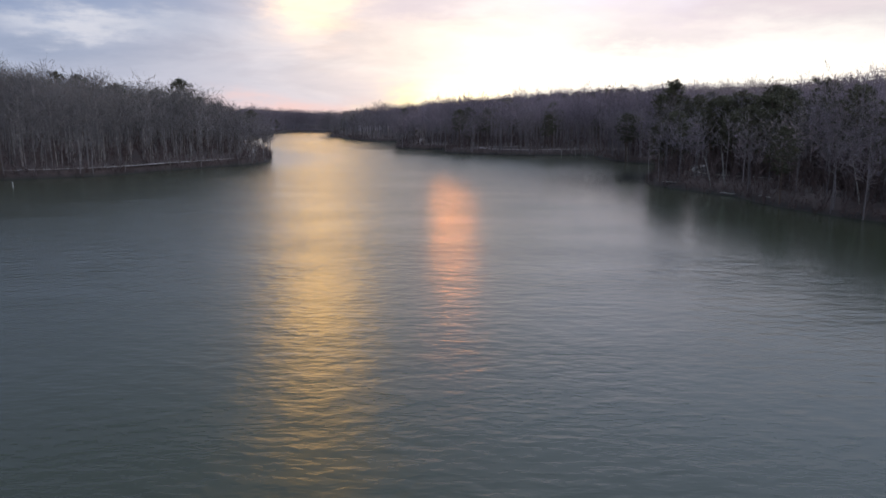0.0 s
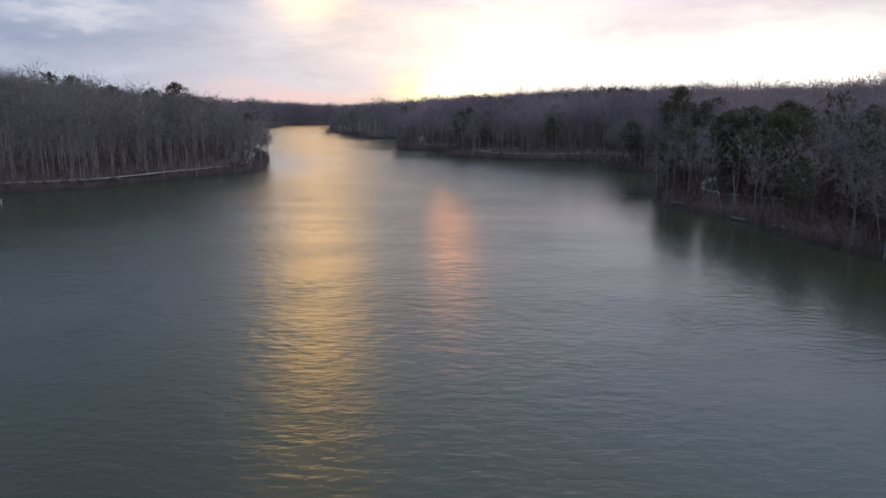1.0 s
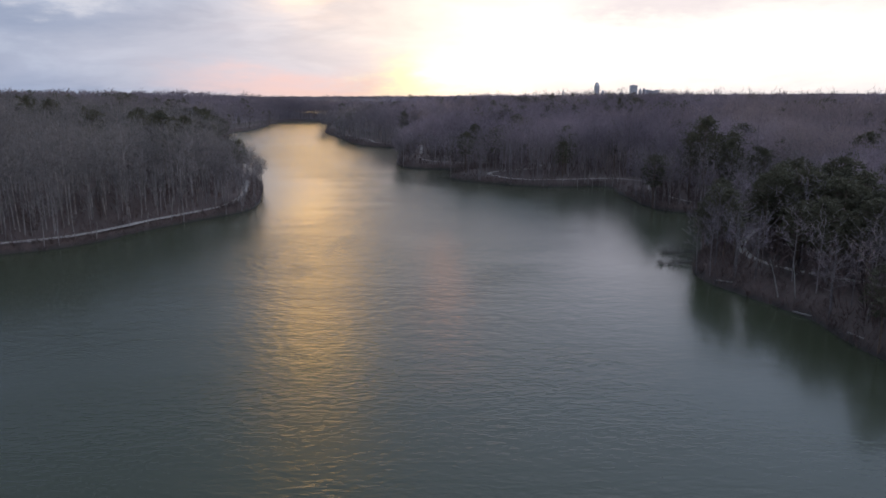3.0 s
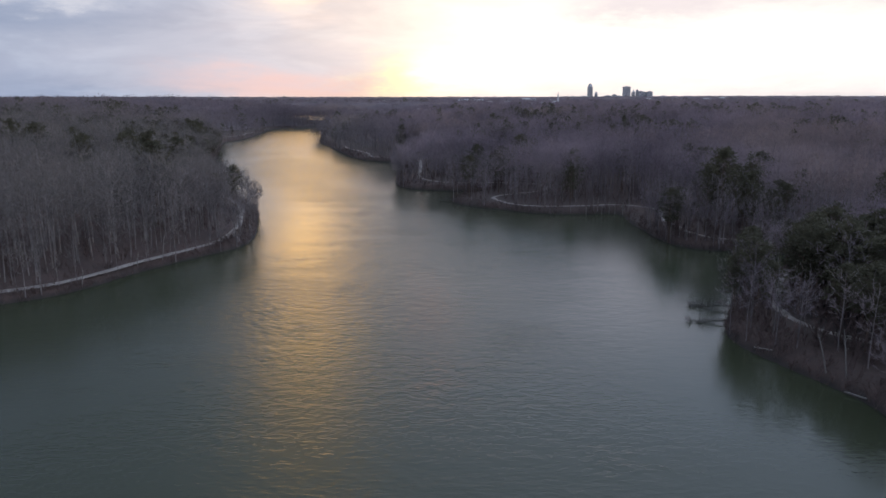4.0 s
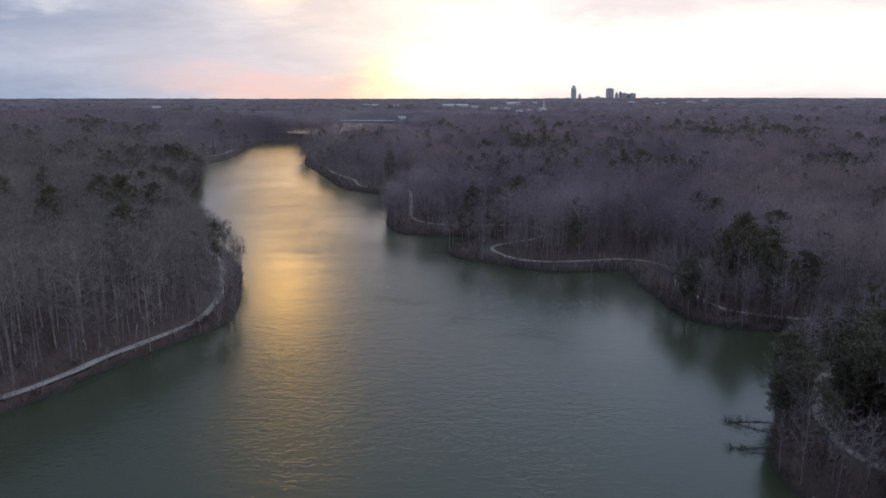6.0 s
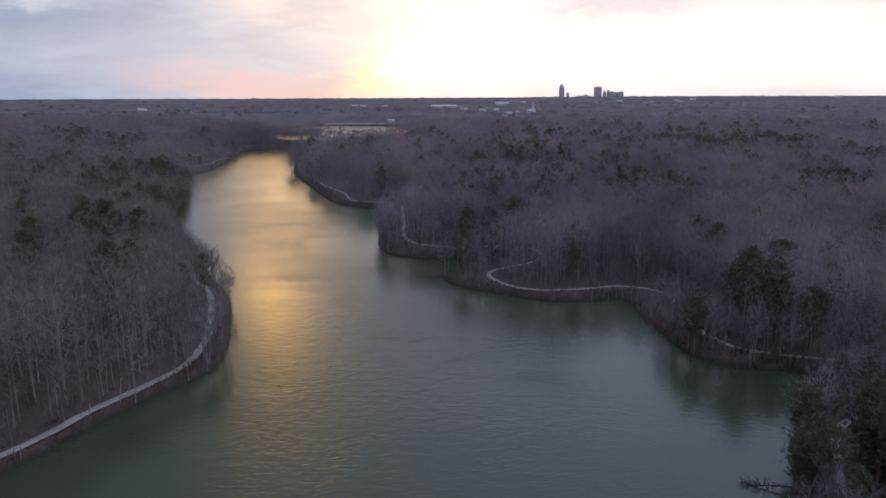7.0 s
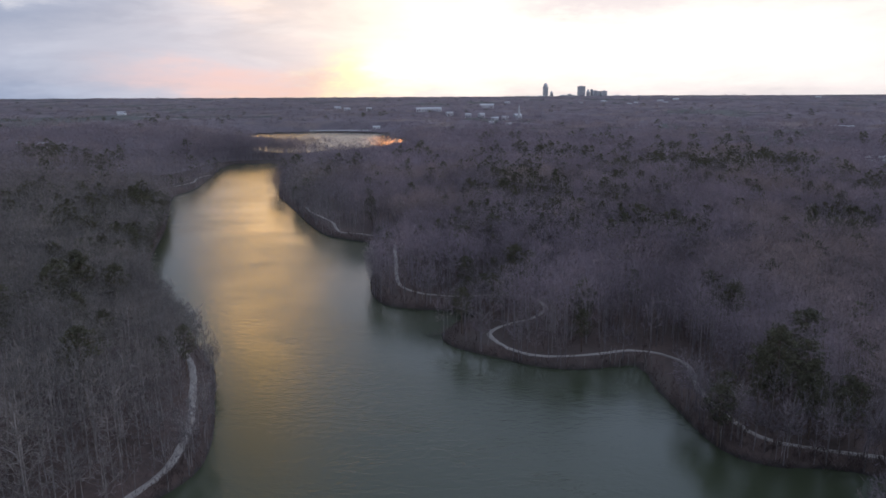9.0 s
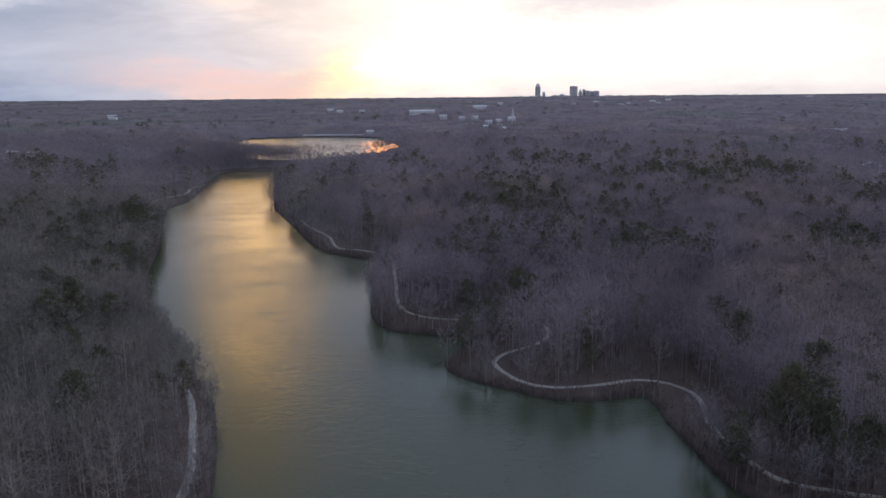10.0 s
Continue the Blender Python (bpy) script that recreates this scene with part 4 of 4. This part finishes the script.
def box(bm, x0, y0, z0, x1, y1, z1, bevel=0.0):
    g = bmesh.ops.create_cube(bm, size=1.0)
    bmesh.ops.transform(bm, matrix=Matrix.Translation(((x0 + x1) / 2, (y0 + y1) / 2, (z0 + z1) / 2)) @ Matrix.Diagonal((x1 - x0, y1 - y0, z1 - z0, 1)), verts=g["verts"])
    if bevel:
        edges = {e for v in g["verts"] for e in v.link_edges}
        bmesh.ops.bevel(bm, geom=list(edges), offset=bevel, segments=2, affect="EDGES")
    return bm


def cone(bm, r0, r1, z0, z1, sides, x=0.0, y=0.0):
    g = bmesh.ops.create_cone(bm, cap_ends=True, segments=sides, radius1=r0, radius2=r1, depth=z1 - z0)
    bmesh.ops.translate(bm, vec=(x, y, (z0 + z1) / 2), verts=g["verts"])
    return bm


marker = new("channel_marker")
marker.location = (-72.3, 111.0, 0)
part("post", cone(bmesh.new(), 0.07, 0.06, -2.2, 0.75, 10), WHITE, marker)
part("cap", cone(bmesh.new(), 0.08, 0.02, 0.75, 0.86, 10), CONCRETE, marker)
part("band", cone(bmesh.new(), 0.08, 0.08, 0.35, 0.5, 10), BRICK, marker)
tagged(marker, "slim white marker post standing in the lake", "marker")


# ---- skyline ----
def tower(x, y, base, w, depth, h, top, floors, label):
    """A city tower: body, parapet or crown, and dark window bands on the side to the lake."""
    root = new("tower")
    root.location = (x, y, base)
    part("body", box(bmesh.new(), -w / 2, -depth / 2, 0, w / 2, depth / 2, h, w * 0.02), CONCRETE, root)
    for k in range(floors):
        z = h * (k + 0.35) / floors
        part("window_band", box(bmesh.new(), -w * 0.42, -depth / 2 - 0.5, z, w * 0.42, -depth / 2 + 0.5, z + h / floors * 0.45), GLASS, root)
    if top == "dome":
        bm = bmesh.new()
        g = bmesh.ops.create_uvsphere(bm, u_segments=16, v_segments=10, radius=1.0)
        bmesh.ops.transform(bm, matrix=Matrix.Translation((0, 0, h)) @ Matrix.Diagonal((w * 0.48, depth * 0.48, w * 0.75, 1)), verts=g["verts"])
        part("dome", bm, CONCRETE, root)
    elif top == "spire":
        part("shoulder", box(bmesh.new(), -w * 0.36, -depth * 0.36, h, w * 0.36, depth * 0.36, h * 1.12), CONCRETE, root)
        part("spire", cone(bmesh.new(), w * 0.36, w * 0.03, h * 1.12, h * 1.45, 8), CONCRETE, root)
    else:
        part("parapet", box(bmesh.new(), -w * 0.51, -depth * 0.51, h, w * 0.51, depth * 0.51, h + 2.0), CONCRETE, root)
        part("plant_room", box(bmesh.new(), -w * 0.2, -depth * 0.2, h + 2.0, w * 0.2, depth * 0.2, h + 5.0), CONCRETE, root)
    return tagged(root, label, "tower", "city skyline")


CITY = 4600
tower(916, CITY, -12, 29, 26, 73, "dome", 12, "tall grey domed city tower on the horizon")
tower(951, CITY - 20, -12, 17, 16, 32, "dome", 6, "small grey round-topped tower beside a taller one")
tower(1146, CITY, -12, 44, 30, 72, "flat", 12, "broad flat-topped grey office tower on the horizon")
tower(1192, CITY + 10, -12, 20, 18, 40, "spire", 7, "grey tower with a pointed spire on the skyline")
tower(1235, CITY, -12, 26, 24, 44, "flat", 7, "grey stepped office block on the skyline")
tower(1262, CITY + 20, -12, 30, 24, 39, "flat", 6, "grey office block on the skyline")
tower(1292, CITY, -12, 34, 24, 42, "flat", 6, "grey flat-roofed office block on the skyline")
tower(1220, CITY + 30, -12, 14, 14, 52, "flat", 8, "slim grey tower on the skyline")
for x, w, h in ((1015, 44, 20), (1056, 26, 26), (1085, 34, 18), (870, 60, 16), (800, 40, 15), (1360, 50, 17), (1430, 70, 15), (1500, 36, 16)):
    tower(x, CITY - 60, -14, w, 24, h, "flat", 3, "low grey city building on the horizon")


# ---- far buildings among the woods ----
def hall(x, y, w, depth, h, turn, mats, label, steeple=False):
    """A long low building with a shallow gable roof, windows and a door."""
    root = new("building")
    root.matrix_basis = pose(x, y, float(heights([x], [y])[0]), 0, 0, turn)
    part("wall", box(bmesh.new(), -w / 2, -depth / 2, -1, w / 2, depth / 2, h), mats[0], root)
    bm = bmesh.new()
    e = 0.6
    rise = depth * 0.14
    vs = [bm.verts.new(q) for q in ((-w / 2 - e, -depth / 2 - e, h), (w / 2 + e, -depth / 2 - e, h), (w / 2 + e, depth / 2 + e, h), (-w / 2 - e, depth / 2 + e, h),
                                    (-w / 2 - e, 0, h + rise), (w / 2 + e, 0, h + rise))]
    for f in ((0, 1, 5, 4), (2, 3, 4, 5), (0, 4, 3), (1, 2, 5), (3, 2, 1, 0)):
        bm.faces.new([vs[i] for i in f])
    part("roof", bm, mats[1], root)
    n = max(2, int(w / 6))
    for k in range(n):
        cx = -w / 2 + w * (k + 0.5) / n
        part("window", box(bmesh.new(), cx - 0.9, -depth / 2 - 0.06, h * 0.35, cx + 0.9, -depth / 2 + 0.1, h * 0.72), GLASS, root)
    part("door", box(bmesh.new(), -0.9, -depth / 2 - 0.09, -0.5, 0.9, -depth / 2 + 0.1, 2.2), BRICK, root)
    if steeple:
        part("tower", box(bmesh.new(), -1.6, -depth / 2 - 3.4, -1, 1.6, -depth / 2 - 0.2, h + 9), mats[0], root)
        part("steeple", cone(bmesh.new(), 1.7, 0.05, h + 9, h + 19, 8, 0, -depth / 2 - 1.8), mats[1], root)
    return tagged(root, label, "building", "far buildings")


white = (CONCRETE, PALE_ROOF)
hall(62, 1850, 62, 16, 11, 3, white, "long pale-roofed warehouse far off in the woods")
hall(86, 1460, 13, 10, 11, 12, white, "white pale-roofed building far off in the woods")
hall(118, 1412, 11, 9, 10, -8, white, "white pale-roofed building far off in the woods")
hall(149, 1465, 10, 10, 11, 20, white, "small white building far off in the woods")
hall(150, 1276, 12, 9, 9, -4, (CONCRETE, PALE_ROOF), "grey pale-roofed building far off in the woods")
hall(170, 1292, 10, 9, 9, 9, (CONCRETE, PALE_ROOF), "grey pale-roofed building far off in the woods")
hall(203, 1360, 12, 18, 10, 4, white, "white church with a pointed steeple in the woods", True)
hall(124, 1118, 7, 6, 9, 0, white, "small white house among the trees")
hall(140, 1050, 7, 6, 9, 30, white, "small white house among the trees")
hall(254, 2235, 40, 20, 15, 0, white, "pale-roofed warehouse far off near the city")
hall(565, 962, 22, 9, 6, -12, (CONCRETE, PALE_ROOF), "long grey pale-roofed building beyond the woods")
hall(372, 614, 14, 6, 3.4, -14, (CONCRETE, PALE_ROOF), "long low pale-roofed shed in a clearing")
hall(296, 500, 10, 5, 3, -16, (CONCRETE, PALE_ROOF), "low pale-roofed shed in a clearing")
hall(-340, 706, 9, 7, 6, 10, (BRICK, PALE_ROOF), "brick house with a pale roof among the trees")
hall(-326, 710, 7, 6, 6, -20, (BRICK, PALE_ROOF), "brick house with a pale roof among the trees")
hall(-565, 1540, 14, 10, 13, 0, white, "white building far off in the woods")
hall(-147, 1965, 16, 10, 12, 0, white, "white building far off in the woods")
hall(-90, 1975, 14, 10, 12, 0, white, "white building far off in the woods")

for x, y, w, turn in ((443, 3069, 20, 4), (701, 2856, 15, -8), (858, 3091, 22, 6), (820, 2631, 16, 12), (892, 2772, 14, -5), (1103, 3087, 22, 3), (1022, 2807, 16, -12), (1240, 3267, 24, 8),
                      (2007, 3435, 22, -20), (538, 938, 13, -24), (-191, 2200, 18, 10), (-660, 1792, 20, 15)):
    hall(x, y, w, w * 0.6, 11 if y > 1000 else 8, turn, white, "pale-roofed building far off beyond the woods")

# ---- causeway and boathouse at the far lake ----
causeway = new("causeway")
causeway.matrix_basis = pose(-95, 1122, 0, 0, 0, -4)
part("deck", box(bmesh.new(), -48, -2, 2.2, 48, 2, 2.9), CONCRETE, causeway)
part("rail", box(bmesh.new(), -48, -1.9, 3.5, 48, -1.7, 3.75), WHITE, causeway)
for k in range(13):
    part("pier", box(bmesh.new(), -47 + k * 7.83 - 0.4, -1.5, -3, -47 + k * 7.83 + 0.4, 1.5, 2.2), CONCRETE, causeway)
    part("rail_post", box(bmesh.new(), -47 + k * 7.83 - 0.1, -1.88, 2.9, -47 + k * 7.83 + 0.1, -1.72, 3.5), WHITE, causeway)
tagged(causeway, "pale concrete causeway on piers across the far lake", "causeway")
hall(-46, 1128, 10, 8, 6, 5, white, "small white boathouse beside the far lake")
